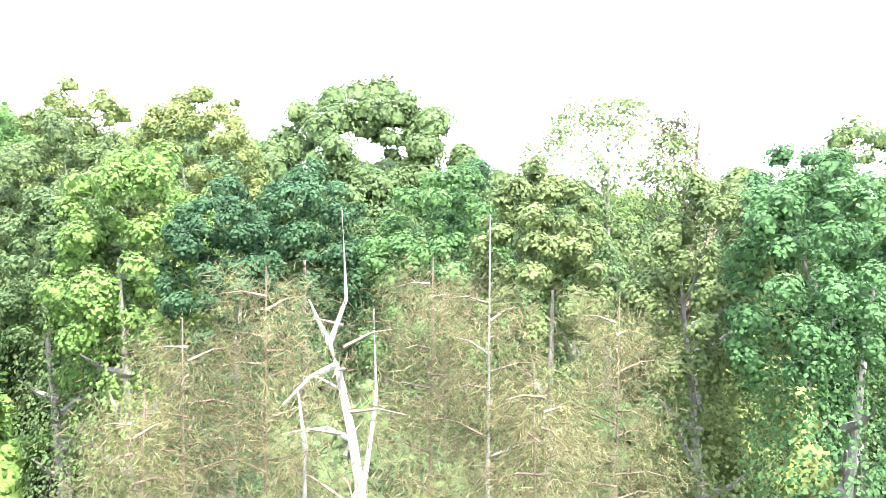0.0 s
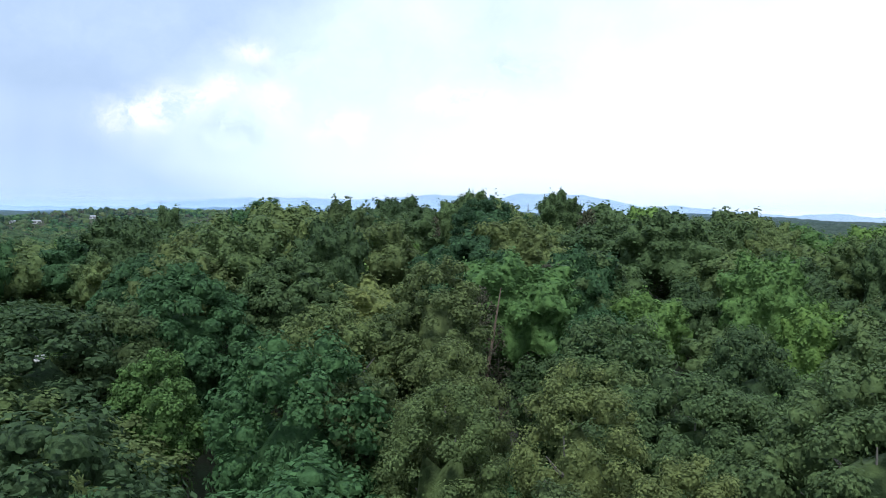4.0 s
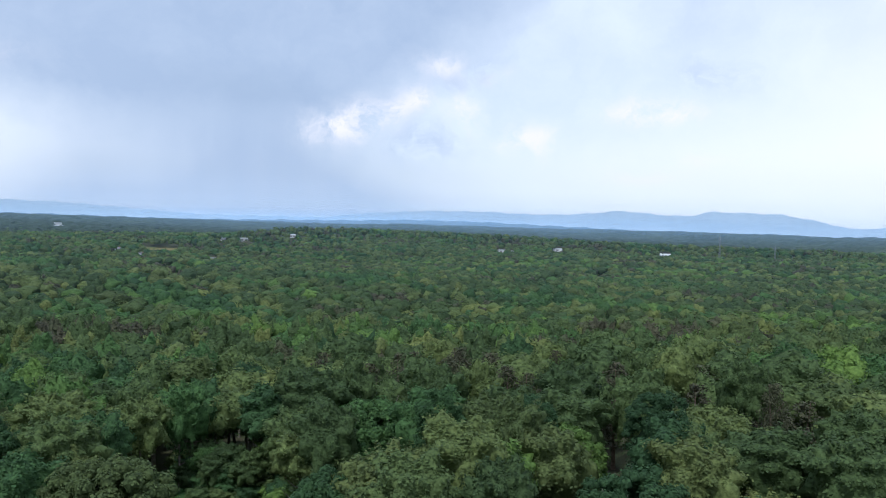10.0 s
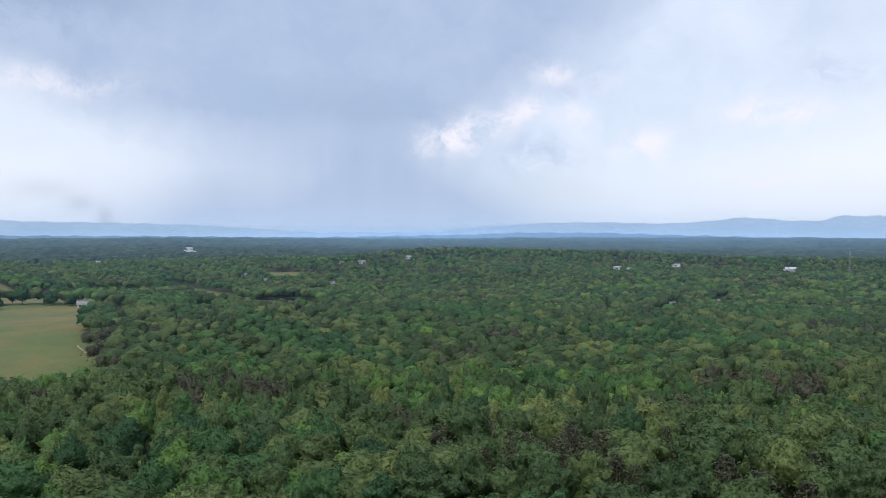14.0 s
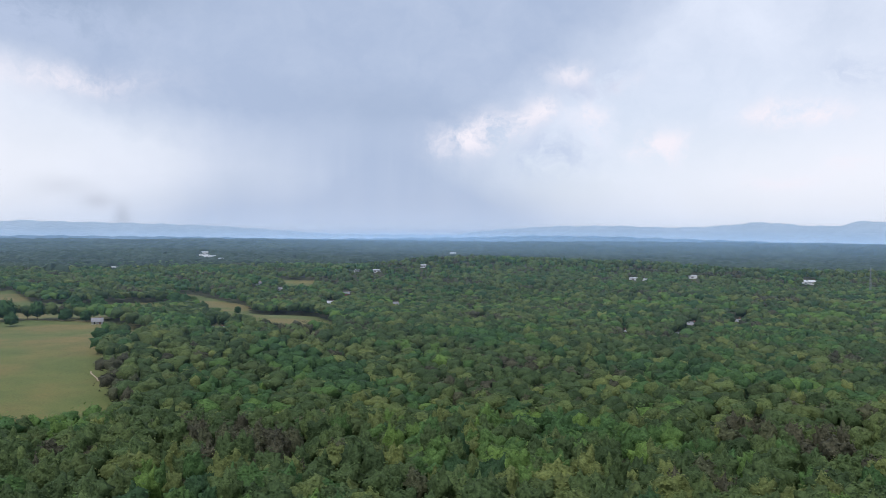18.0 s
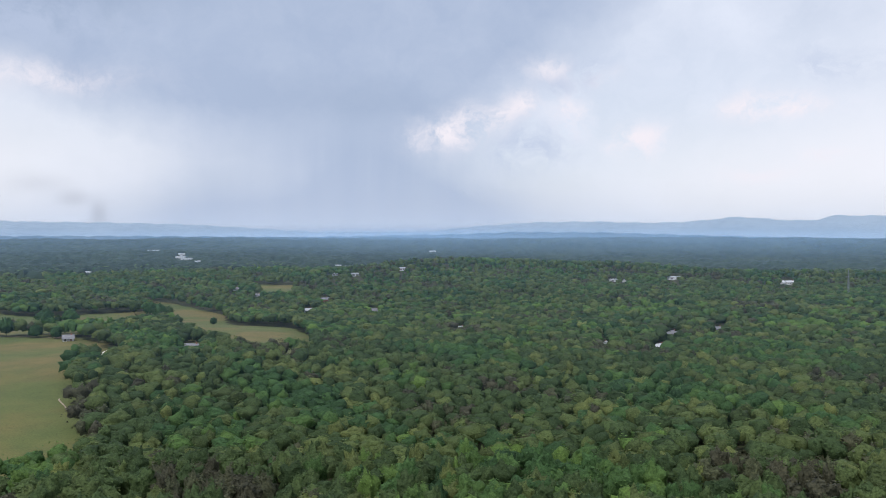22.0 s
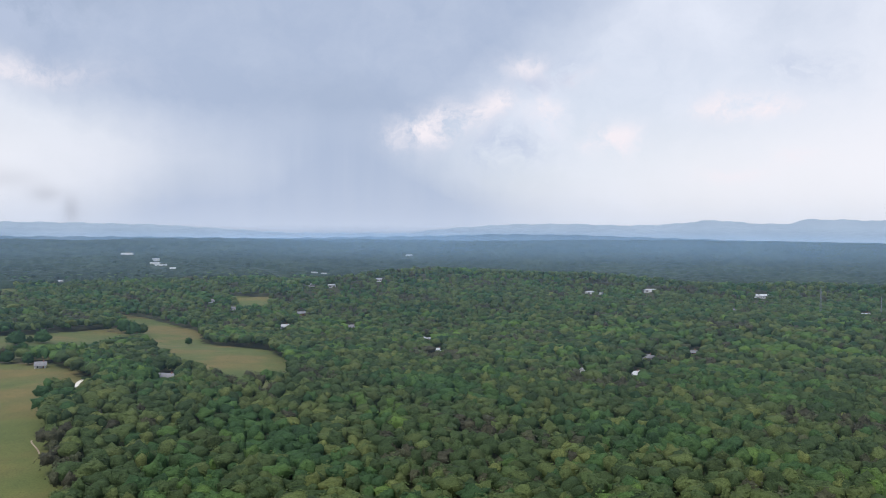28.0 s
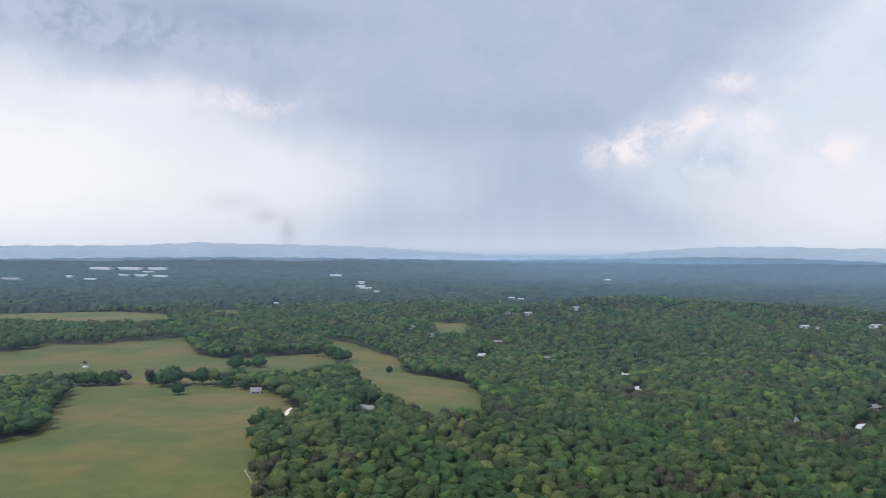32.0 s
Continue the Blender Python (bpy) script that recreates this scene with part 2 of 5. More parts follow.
def pasture_material():
    s = Shade("pasture_grass", 0.9)
    big, mid, fine = s.noise(0.012, 4), s.noise(0.07, 6), s.noise(1.2, 6)
    c = s.ramp(big, (0.34, (0.068, 0.090, 0.026)), (0.48, (0.086, 0.100, 0.031)), (0.60, (0.124, 0.104, 0.038)))
    d = s.ramp(mid, (0.3, (0.85, 0.9, 0.85)), (0.7, (1.12, 1.06, 1.0)))
    e = s.ramp(fine, (0.3, (0.8, 0.82, 0.8)), (0.7, (1.15, 1.12, 1.1)))
    return s.colour(s.blend(1.0, s.blend(1.0, c, d, "MULTIPLY"), e, "MULTIPLY")).bump(fine, 0.6, 0.15).m


def speckled(name, a, b, scale, rough=0.85, depth=0.02):
    s = Shade(name, rough)
    n, w = s.noise(scale, 6), s.noise(scale * 0.08, 4)
    c = s.blend(1.0, s.ramp(n, (0.3, a), (0.7, b)), s.ramp(w, (0.3, (0.82, 0.82, 0.82)), (0.7, (1.1, 1.1, 1.1))), "MULTIPLY")
    return s.colour(c).bump(n, 0.5, depth).m


FOREST_FLOOR = ground_material()
PASTURE = pasture_material()
ASPHALT = speckled("asphalt", (0.19, 0.155, 0.145), (0.3, 0.255, 0.24), 9)
GRAVEL = speckled("pale_gravel", (0.5, 0.46, 0.4), (0.75, 0.71, 0.64), 6)
LAWN = speckled("lawn", (0.06, 0.085, 0.03), (0.13, 0.14, 0.05), 2.5)
DIRT = speckled("bare_dirt", (0.22, 0.17, 0.12), (0.32, 0.26, 0.19), 2.0)
GRANITE = speckled("granite", (0.28, 0.275, 0.27), (0.48, 0.47, 0.455), 14, 0.7)
BRONZE = speckled("dark_bronze", (0.02, 0.02, 0.018), (0.05, 0.045, 0.04), 8, 0.45)
WHITE_SIDING = speckled("white_siding", (0.56, 0.56, 0.56), (0.7, 0.7, 0.69), 3, 0.6)
BRICK_RED = speckled("red_brick", (0.22, 0.10, 0.075), (0.33, 0.16, 0.12), 4)
GREY_SHINGLE = speckled("grey_shingle", (0.13, 0.13, 0.135), (0.24, 0.24, 0.25), 5)
PALE_ROOF = speckled("pale_metal_roof", (0.40, 0.41, 0.42), (0.54, 0.54, 0.54), 1.2, 0.45)
DARK_GLASS = speckled("dark_glass", (0.03, 0.035, 0.045), (0.06, 0.065, 0.08), 2, 0.12)
STEEL = speckled("galvanised_steel", (0.14, 0.15, 0.16), (0.22, 0.23, 0.24), 3, 0.5)


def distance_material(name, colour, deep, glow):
    """A plain far backdrop, air-blue: distance haze is painted into its colour and glow."""
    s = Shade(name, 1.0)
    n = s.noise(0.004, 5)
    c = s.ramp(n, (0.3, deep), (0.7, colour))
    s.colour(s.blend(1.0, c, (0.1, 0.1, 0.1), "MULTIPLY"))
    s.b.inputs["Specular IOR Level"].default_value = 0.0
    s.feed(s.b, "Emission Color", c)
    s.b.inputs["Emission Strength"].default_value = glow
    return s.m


# ---- building helpers ----
def mesh_from(name, verts, faces, material, smooth=False):
    me = bpy.data.meshes.new(name)
    me.from_pydata([tuple(v) for v in verts], [], [tuple(f) for f in faces])
    me.materials.append(material)
    if smooth:
        me.polygons.foreach_set("use_smooth", [True] * len(me.polygons))
    me.update()
    return me


def quads_mesh(name, corners, material, tone=None):
    """A mesh of loose quads from an array (n, 4, 3); tone: one number a quad."""
    n = len(corners)
    me = bpy.data.meshes.new(name)
    me.vertices.add(4 * n), me.loops.add(4 * n), me.polygons.add(n)
    me.vertices.foreach_set("co", np.ascontiguousarray(corners, np.float32).ravel())
    me.loops.foreach_set("vertex_index", np.arange(4 * n, dtype=np.int32))
    me.polygons.foreach_set("loop_start", np.arange(0, 4 * n, 4, dtype=np.int32))
    if tone is not None:
        layer = me.attributes.new("tone", "FLOAT", "FACE")
        layer.data.foreach_set("value", np.ascontiguousarray(tone, np.float32))
    me.materials.append(material)
    me.update(calc_edges=True)
    return me


def soup_mesh(name, shell, quads, material, tone=None):
    """A mesh of a smooth shell (places, corner numbers) and loose quads (m, 4, 3)."""
    v, f = shell
    n, m = len(f), len(quads)
    me = bpy.data.meshes.new(name)
    me.vertices.add(len(v) + 4 * m), me.loops.add(3 * n + 4 * m), me.polygons.add(n + m)
    me.vertices.foreach_set("co", np.concatenate([np.asarray(v, np.float32).ravel(), np.asarray(quads, np.float32).ravel()]))
    me.loops.foreach_set("vertex_index", np.concatenate([np.asarray(f).ravel(), len(v) + np.arange(4 * m)]).astype(np.int32))
    me.polygons.foreach_set("loop_start", np.concatenate([np.arange(0, 3 * n, 3), 3 * n + np.arange(0, 4 * m, 4)]).astype(np.int32))
    me.polygons.foreach_set("use_smooth", np.arange(n + m) < n)
    layer = me.attributes.new("tone", "FLOAT", "FACE")
    layer.data.foreach_set("value", np.ascontiguousarray(np.zeros(n + m) if tone is None else tone, np.float32))
    me.materials.append(material)
    me.update(calc_edges=True)
    return me


def part(name, bm, material, parent, label=""):
    me = bpy.data.meshes.new(name)
    bm.to_mesh(me)
    bm.free()
    me.materials.append(material)
    ob = new(name, me)
    ob.parent = parent
    return tagged(ob, label) if label else ob


def box(bm, x0, y0, z0, x1, y1, z1, bevel=0.0):
    made = bmesh.ops.create_cube(bm, size=1, matrix=Matrix.LocRotScale(((x0 + x1) / 2, (y0 + y1) / 2, (z0 + z1) / 2), None, (x1 - x0, y1 - y0, z1 - z0)))
    if bevel:
        edges = {e for v in made["verts"] for e in v.link_edges}
        bmesh.ops.bevel(bm, geom=list(edges), offset=bevel, segments=1, affect="EDGES")
    return bm


def tube(bm, points, radii, sides=6):
    """A tapered tube along points."""
    rings = []
    for k, (p, r) in enumerate(zip(points, radii)):
        a, b = Vector(points[max(k - 1, 0)]), Vector(points[min(k + 1, len(points) - 1)])
        turn = (b - a).to_track_quat("Z", "Y").to_matrix()
        rings.append([bm.verts.new(Vector(p) + turn @ Vector((r * math.cos(2 * math.pi * i / sides), r * math.sin(2 * math.pi * i / sides), 0))) for i in range(sides)])
    for lo, hi in zip(rings, rings[1:]):
        for i in range(sides):
            bm.faces.new((lo[i], lo[(i + 1) % sides], hi[(i + 1) % sides], hi[i]))
    bm.faces.new(rings[-1])
    bm.faces.new(rings[0][::-1])


# ---- the land ----
CONTROLS = [
    (0, 0, 0, 22), (60, -60, 0, 60), (-60, -60, 0, 60), (-7, 110, 5.5, 16), (18, 22, 2, 12), (22, 32, 3, 14), (25, 75, 5, 14), (44, 96, 17, 24), (75, 108, 15.5, 30),
    (125, 80, -1, 40), (110, 10, -5, 45), (60, 30, -1, 22), (-16, 116, 4, 18), (30, 88, 8.5, 16), (13, 98, 8, 16), (31, 162, 6, 30), (-4, 173, 3, 26), (-52, 188, 2, 30),
    (-32, 203, 2, 26), (-36, 226, -1, 30), (51, 296, -5, 40), (110, 246, 1, 40), (-113, 372, -5, 40), (-176, 431, 0, 36), (-190, 505, 5, 40),
    (-254, 640, 4, 50), (-321, 690, 2, 50), (-385, 652, 1, 60), (-115, 712, 3, 50), (-125, 500, 7, 32), (10, 390, -8, 45),
    (145, 422, 0, 60), (57, 536, 0, 55), (40, 692, 0, 60), (214, 700, -5, 80), (46, 866, -14, 90), (391, 870, 8, 110),
    (-125, 1005, -14, 110), (305, 1312, -4, 150), (569, 1092, -10, 120), (-484, 1828, 8, 220), (-300, 2300, -5, 300), (-700, 900, 0, 200),
]


def ground_height(x, y):
    """Height of the ground, for numbers or arrays."""
    x, y = np.asarray(x, float), np.asarray(y, float)
    total, weight = np.zeros_like(x), np.full_like(x, 0.02)
    for cx, cy, h, s in CONTROLS:
        w = np.exp(-((x - cx) ** 2 + (y - cy) ** 2) / (2 * (1.3 * s) ** 2))
        total, weight = total + w * h, weight + w
    r = np.hypot(x, y)
    roll = 5 * np.sin(x / 210 + 1) * np.sin(y / 260 + 2) * np.clip((r - 700) / 600, 0, 1)
    f = np.clip((r - 1500) / 3200, 0, 1)
    hills = 13 * np.sin(r / 190 + 0.9 * np.sin(x / 420)) * np.sin(x / 380 + 0.6) + 8 * np.sin(r / 95 + x / 300)
    far = 12 * f * f * (3 - 2 * f) + hills * np.clip((r - 1500) / 900, 0, 1) * (1 - 0.6 * f) * (0.5 + 0.5 * np.clip((np.degrees(np.arctan2(x, y)) + 6) / 10, 0, 1))
    turn = np.degrees(np.arctan2(x, y))
    # a wooded rise across the valley, a hollow behind it, and a low hill to the north-west
    rise = np.clip((turn + 9) / 8, 0, 1) * np.clip((44 - turn) / 10, 0, 1)
    brow = 1440 + 60 * np.sin(turn / 4.3) + 35 * np.sin(turn / 1.9)
    far = far + rise * (18 * np.exp(-((r - brow) / 95) ** 2) - 16 * np.clip((r - brow) / 200, 0, 1) * np.clip((3600 - r) / 1200, 0, 1))
    far = far + 12 * np.exp(-((x + 1000) / 420) ** 2 - ((y - 3550) / 300) ** 2) + 6 * np.exp(-((x + 430) / 200) ** 2 - ((y - 1700) / 170) ** 2)
    side = np.clip((np.degrees(np.arctan2(x, y)) - 38) / 12, 0, 1) * np.clip((r - 150) / 200, 0, 1)
    return total / weight + roll + far * (1 - side) - 20 * side


FIELDS = {
    "pasture_near": [(-354, 354), (-345, 441), (-334, 455), (-327, 483), (-376, 581), (-410, 641), (-337, 661), (-263, 648), (-225, 622), (-193, 556), (-193, 538), (-198, 505), (-173, 436), (-161, 412), (-121, 318), (-143, 313), (-167, 300), (-186, 285), (-186, 251), (-191, 232), (-199, 202)],
    "pasture_back": [(-486, 613), (-594, 747), (-590, 810), (-595, 875), (-539, 890), (-486, 981), (-403, 849), (-365, 833), (-336, 885), (-301, 942), (-258, 900), (-223, 760), (-238, 681), (-262, 694), (-269, 681), (-340, 667), (-412, 648)],
    "pasture_valley": [(-332, 1060), (-287, 1035), (-203, 932), (-182, 842), (-105, 742), (-73, 644), (-65, 569), (-94, 521), (-122, 568), (-167, 651), (-202, 724), (-264, 897)],
    "pasture_far": [(-1012, 1286), (-972, 1288), (-849, 1340), (-668, 1292), (-572, 1110), (-674, 1066), (-807, 1071), (-848, 1078)],
    "pasture_clearing": [(-238, 1292), (-180, 1284), (-158, 1150), (-196, 1130)],
    "pasture_strip": [(-677, 1451), (-612, 1432), (-528, 1252), (-575, 1259)],
}


def inside(x, y, ring):
    """Whether points lie in a ring, by crossings."""
    x, y = np.asarray(x, float), np.asarray(y, float)
    hit = np.zeros(x.shape, bool)
    for (ax, ay), (bx, by) in zip(ring, ring[1:] + ring[:1]):
        if ay != by:
            hit ^= ((ay > y) != (by > y)) & (x < (bx - ax) * (y - ay) / (by - ay) + ax)
    return hit


def build_ground():
    """One sheet out to the horizon, in rings that widen with distance."""
    radii = np.concatenate([np.linspace(0, 200, 26)[1:], np.geomspace(205, 4950, 110)])
    n = 240
    ang = np.linspace(0, 2 * np.pi, n, endpoint=False)
    x, y = np.outer(radii, np.sin(ang)).ravel(), np.outer(radii, np.cos(ang)).ravel()
    verts = [(0, 0, float(ground_height(0.0, 0.0)))] + list(zip(x, y, ground_height(x, y)))
    faces = [(0, 1 + (k + 1) % n, 1 + k) for k in range(n)]
    for i in range(len(radii) - 1):
        a, b = 1 + i * n, 1 + (i + 1) * n
        faces += [(a + k, a + (k + 1) % n, b + (k + 1) % n, b + k) for k in range(n)]
    me = mesh_from("ground", verts, faces, FOREST_FLOOR, True)
    tagged(new("ground", me), "brown leaf-littered forest floor over gently rolling land", "ground", kind="structure")


build_ground()


def draped(name, ring, cell, lift, material, label, category):
    xs, ys = [p[0] for p in ring], [p[1] for p in ring]
    gx, gy = np.meshgrid(np.arange(min(xs), max(xs) + cell, cell), np.arange(min(ys), max(ys) + cell, cell), indexing="ij")
    keep = inside(gx[:-1, :-1] + cell / 2, gy[:-1, :-1] + cell / 2, ring)
    h = ground_height(gx, gy) + lift
    w = gx.shape[1]
    faces = [(i * w + j, (i + 1) * w + j, (i + 1) * w + j + 1, i * w + j + 1) for i, j in zip(*np.nonzero(keep))]
    me = mesh_from(name, np.stack([gx, gy, h], -1).reshape(-1, 3), faces, material, True)
    bm = bmesh.new()
    bm.from_mesh(me)
    bmesh.ops.delete(bm, geom=[v for v in bm.verts if not v.link_faces], context="VERTS")
    bm.to_mesh(me)
    bm.free()
    return tagged(new(name, me), label, category, kind="structure")


def widened(ring, k):
    cx, cy = sum(p[0] for p in ring) / len(ring), sum(p[1] for p in ring) / len(ring)
    return [(cx + (x - cx) * k, cy + (y - cy) * k) for x, y in ring]


for field_name, ring in FIELDS.items():
    draped("pasture", widened(ring, 1.08), 6, 0.6, PASTURE, "yellow-green grazed pasture with browner dry patches, ringed by woods", "field")


# ---- far hills ----
def ridge(name, radius, outline, base, material, label, level):
    """A range of hills along the horizon: outline gives heading and angle above the level, in degrees."""
    az = np.arange(-75, 115, 0.15)
    el = np.interp(az, [p[0] for p in outline], [p[1] for p in outline])
    el = el + 0.025 * np.sin(az * 3.1) + 0.018 * np.sin(az * 7.7 + 1) + 0.012 * np.sin(az * 17.3)
    top = level + np.tan(np.radians(el)) * radius
    sx, sy = np.sin(np.radians(az)), np.cos(np.radians(az))
    n = len(az)
    verts = np.concatenate([np.stack([sx * r, sy * r, z], 1) for r, z in ((radius - 160, np.full(n, base)), (radius - 60, base + 0.6 * (top - base)), (radius, top), (radius + 60, np.full(n, base)))])
    faces = [(k * n + i, k * n + i + 1, (k + 1) * n + i + 1, (k + 1) * n + i) for k in range(3) for i in range(n - 1)]
    tagged(new(name, mesh_from(name, verts, faces, material, True)), label, "hills", kind="structure")


# Haze of the far air, put into the hills' colour and emission.
FAR_HAZE_GLOW = distance_material("far_haze_glow", (0.45, 0.56, 0.69), (0.40, 0.51, 0.64), 0.8)
NEAR_HAZE_GLOW = distance_material("near_haze_glow", (0.25, 0.34, 0.43), (0.19, 0.28, 0.37), 0.55)
# Outline dips from -10 to 4 to imitate rain that hides the range.
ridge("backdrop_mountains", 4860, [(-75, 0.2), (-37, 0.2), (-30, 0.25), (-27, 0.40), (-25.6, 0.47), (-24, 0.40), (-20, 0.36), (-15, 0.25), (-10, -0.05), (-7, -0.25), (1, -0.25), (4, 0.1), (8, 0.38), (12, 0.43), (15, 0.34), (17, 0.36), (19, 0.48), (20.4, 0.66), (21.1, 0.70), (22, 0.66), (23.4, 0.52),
      (25.4, 0.46), (26.0, 0.60), (26.6, 0.78), (28.5, 0.76), (31, 0.70), (33, 0.35), (35, -0.1), (37, 0.02), (40.6, -0.4), (44, -0.6), (46.5, -0.45), (49, -0.7), (115, -0.8)], -20, FAR_HAZE_GLOW, "pale blue flat-topped mountains on the hazy horizon", 76)
ridge("backdrop_hills", 4650, [(-75, -0.95), (-36, -0.95), (-25, -0.85), (-16, -0.9), (-8, -1.0), (3, -0.8), (7, -0.66), (12, -0.68), (17, -0.82), (21, -0.92), (25.5, -1.05), (30, -1.3), (38, -1.5), (115, -1.7)], -20, NEAR_HAZE_GLOW,
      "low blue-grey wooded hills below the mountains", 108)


# ---- trees ----
def spray(rng, centres, radii, count, size, flat=0.75):
    """Quads of leaves over the outside of lumps: (n, 4, 3)."""
    k = rng.integers(0, len(centres), count)
    d = rng.normal(size=(count, 3))
    d[:, 2] += 0.35
    d /= np.linalg.norm(d, axis=1)[:, None]
    p = centres[k] + d * radii[k][:, None] * rng.uniform(0.7, 1.06, (count, 1)) * np.array([1, 1, flat])
    nrm = d + rng.normal(scale=0.34, size=(count, 3)) + np.array([0, 0, 0.2])
    nrm /= np.linalg.norm(nrm, axis=1)[:, None]
    t = np.cross(nrm, rng.normal(size=(count, 3)))
    t /= np.linalg.norm(t, axis=1)[:, None]
    b = np.cross(nrm, t)
    s = size * rng.uniform(0.6, 1.3, (count, 1))
    w = s * rng.uniform(0.55, 0.9, (count, 1))
    bend = nrm * s * rng.uniform(-0.25, 0.1, (count, 1))
    return np.stack([p - t * s, p - b * w + bend, p + t * s, p + b * w + bend], 1)


def ball(level):
    """A round net of triangles: places and corner numbers."""
    bm = bmesh.new()
    bmesh.ops.create_icosphere(bm, subdivisions=level, radius=1)
    v = np.array([p.co[:] for p in bm.verts])
    f = np.array([[p.index for p in t.verts] for t in bm.faces])
    bm.free()
    return v, f[v[f][:, :, 2].mean(1) > -0.62]


BALLS = {k: ball(k) for k in (1, 2)}


def crown_form(rng, h, r, lumps, low, tall=1.25):
    """The shape of a crown: centres and sizes of its heads of foliage, spread over a dome, and its height and base."""
    i = np.arange(lumps) + 0.5
    z = 1 - 1.42 * i / lumps
    a = i * 2.39996 + rng.uniform(0, 6.3)
    ring = np.sqrt(np.clip(1 - z * z, 0.0, 1))
    out = np.stack([np.cos(a) * ring, np.sin(a) * ring, z], 1) + rng.normal(scale=0.13, size=(lumps, 3))
    out /= np.linalg.norm(out, axis=1)[:, None]
    half = min(h * (1 - low) / 2, tall * r)
    swell = r * math.sqrt(2.84 / lumps) * rng.uniform(0.7, 1.4, lumps)
    egg = np.array([r, r, half])
    p = out * egg * rng.uniform(0.7, 0.93, (lumps, 1)) + np.array([0, 0, h - half])
    return p, out, swell, h, low * h


def crown_shell(rng, form, r, level, shrink=0.6, core=2):
    """Closed round heads of loose triangles about a darker middle."""
    p, _, swell, h, base = form
    v, f = BALLS[level]
    v = v * np.array([1, 1, 0.82])
    heads = p[:, None] + v[None] * swell[:, None, None] * shrink * rng.uniform(0.72, 1.2, (len(p), len(v), 1))
    corners = f[None] + (np.arange(len(p)) * len(v))[:, None, None]
    cv, cf = BALLS[core]
    tall = 0.5 * (0.88 * h - base)
    middle = cv * np.array([0.5 * r, 0.5 * r, 0.8 * tall]) * rng.uniform(0.75, 1.2, (len(cv), 1)) + np.array([0, 0, base + tall])
    return np.concatenate([heads.reshape(-1, 3), middle]), np.concatenate([corners.reshape(-1, 3), cf + len(p) * len(v)])


def crown_leaves(rng, form, r, count, size):
    """Quads of leaves over the crown's heads and hanging down its flanks, facing outward and up."""
    p, out, swell, h, base = form
    k = rng.choice(len(p), count, p=swell ** 2 / np.sum(swell ** 2))
    d = rng.normal(size=(count, 3)) + 0.6 * out[k] + np.array([0, 0, 0.35])
    d /= np.linalg.norm(d, axis=1)[:, None]
    q = p[k] + d * (swell[k] * rng.uniform(0.3, 1.3, count) ** 0.5)[:, None] * np.array([1, 1, 0.85])
    low = rng.uniform(size=count) < 0.27
    a, f = rng.uniform(0, 6.3, count), rng.uniform(0.05, 0.75, count)
    wide = 0.72 * r * np.sqrt(np.clip(1 - (1.6 * f - 0.8) ** 2, 0.1, 1)) * rng.uniform(0.7, 1.15, count)
    flank = np.stack([np.cos(a) * wide, np.sin(a) * wide, base + f * (0.88 * h - base)], 1)
    q[low] = flank[low]
    d[low] = np.stack([np.cos(a), np.sin(a), 0 * a + 0.2], 1)[low]
    nrm = d + rng.normal(scale=0.24, size=(count, 3)) + np.array([0, 0, 0.3])
    nrm /= np.linalg.norm(nrm, axis=1)[:, None]
    t = np.cross(nrm, rng.normal(size=(count, 3)))
    t /= np.linalg.norm(t, axis=1)[:, None]
    b = np.cross(nrm, t)
    s = size * rng.uniform(0.6, 1.35, (count, 1))
    w = s * rng.uniform(0.5, 0.9, (count, 1))
    bend = nrm * s * rng.uniform(-0.3, 0.1, (count, 1))
    return np.stack([q - t * s, q - b * w + bend, q + t * s, q + b * w + bend], 1)


LOBES = {}


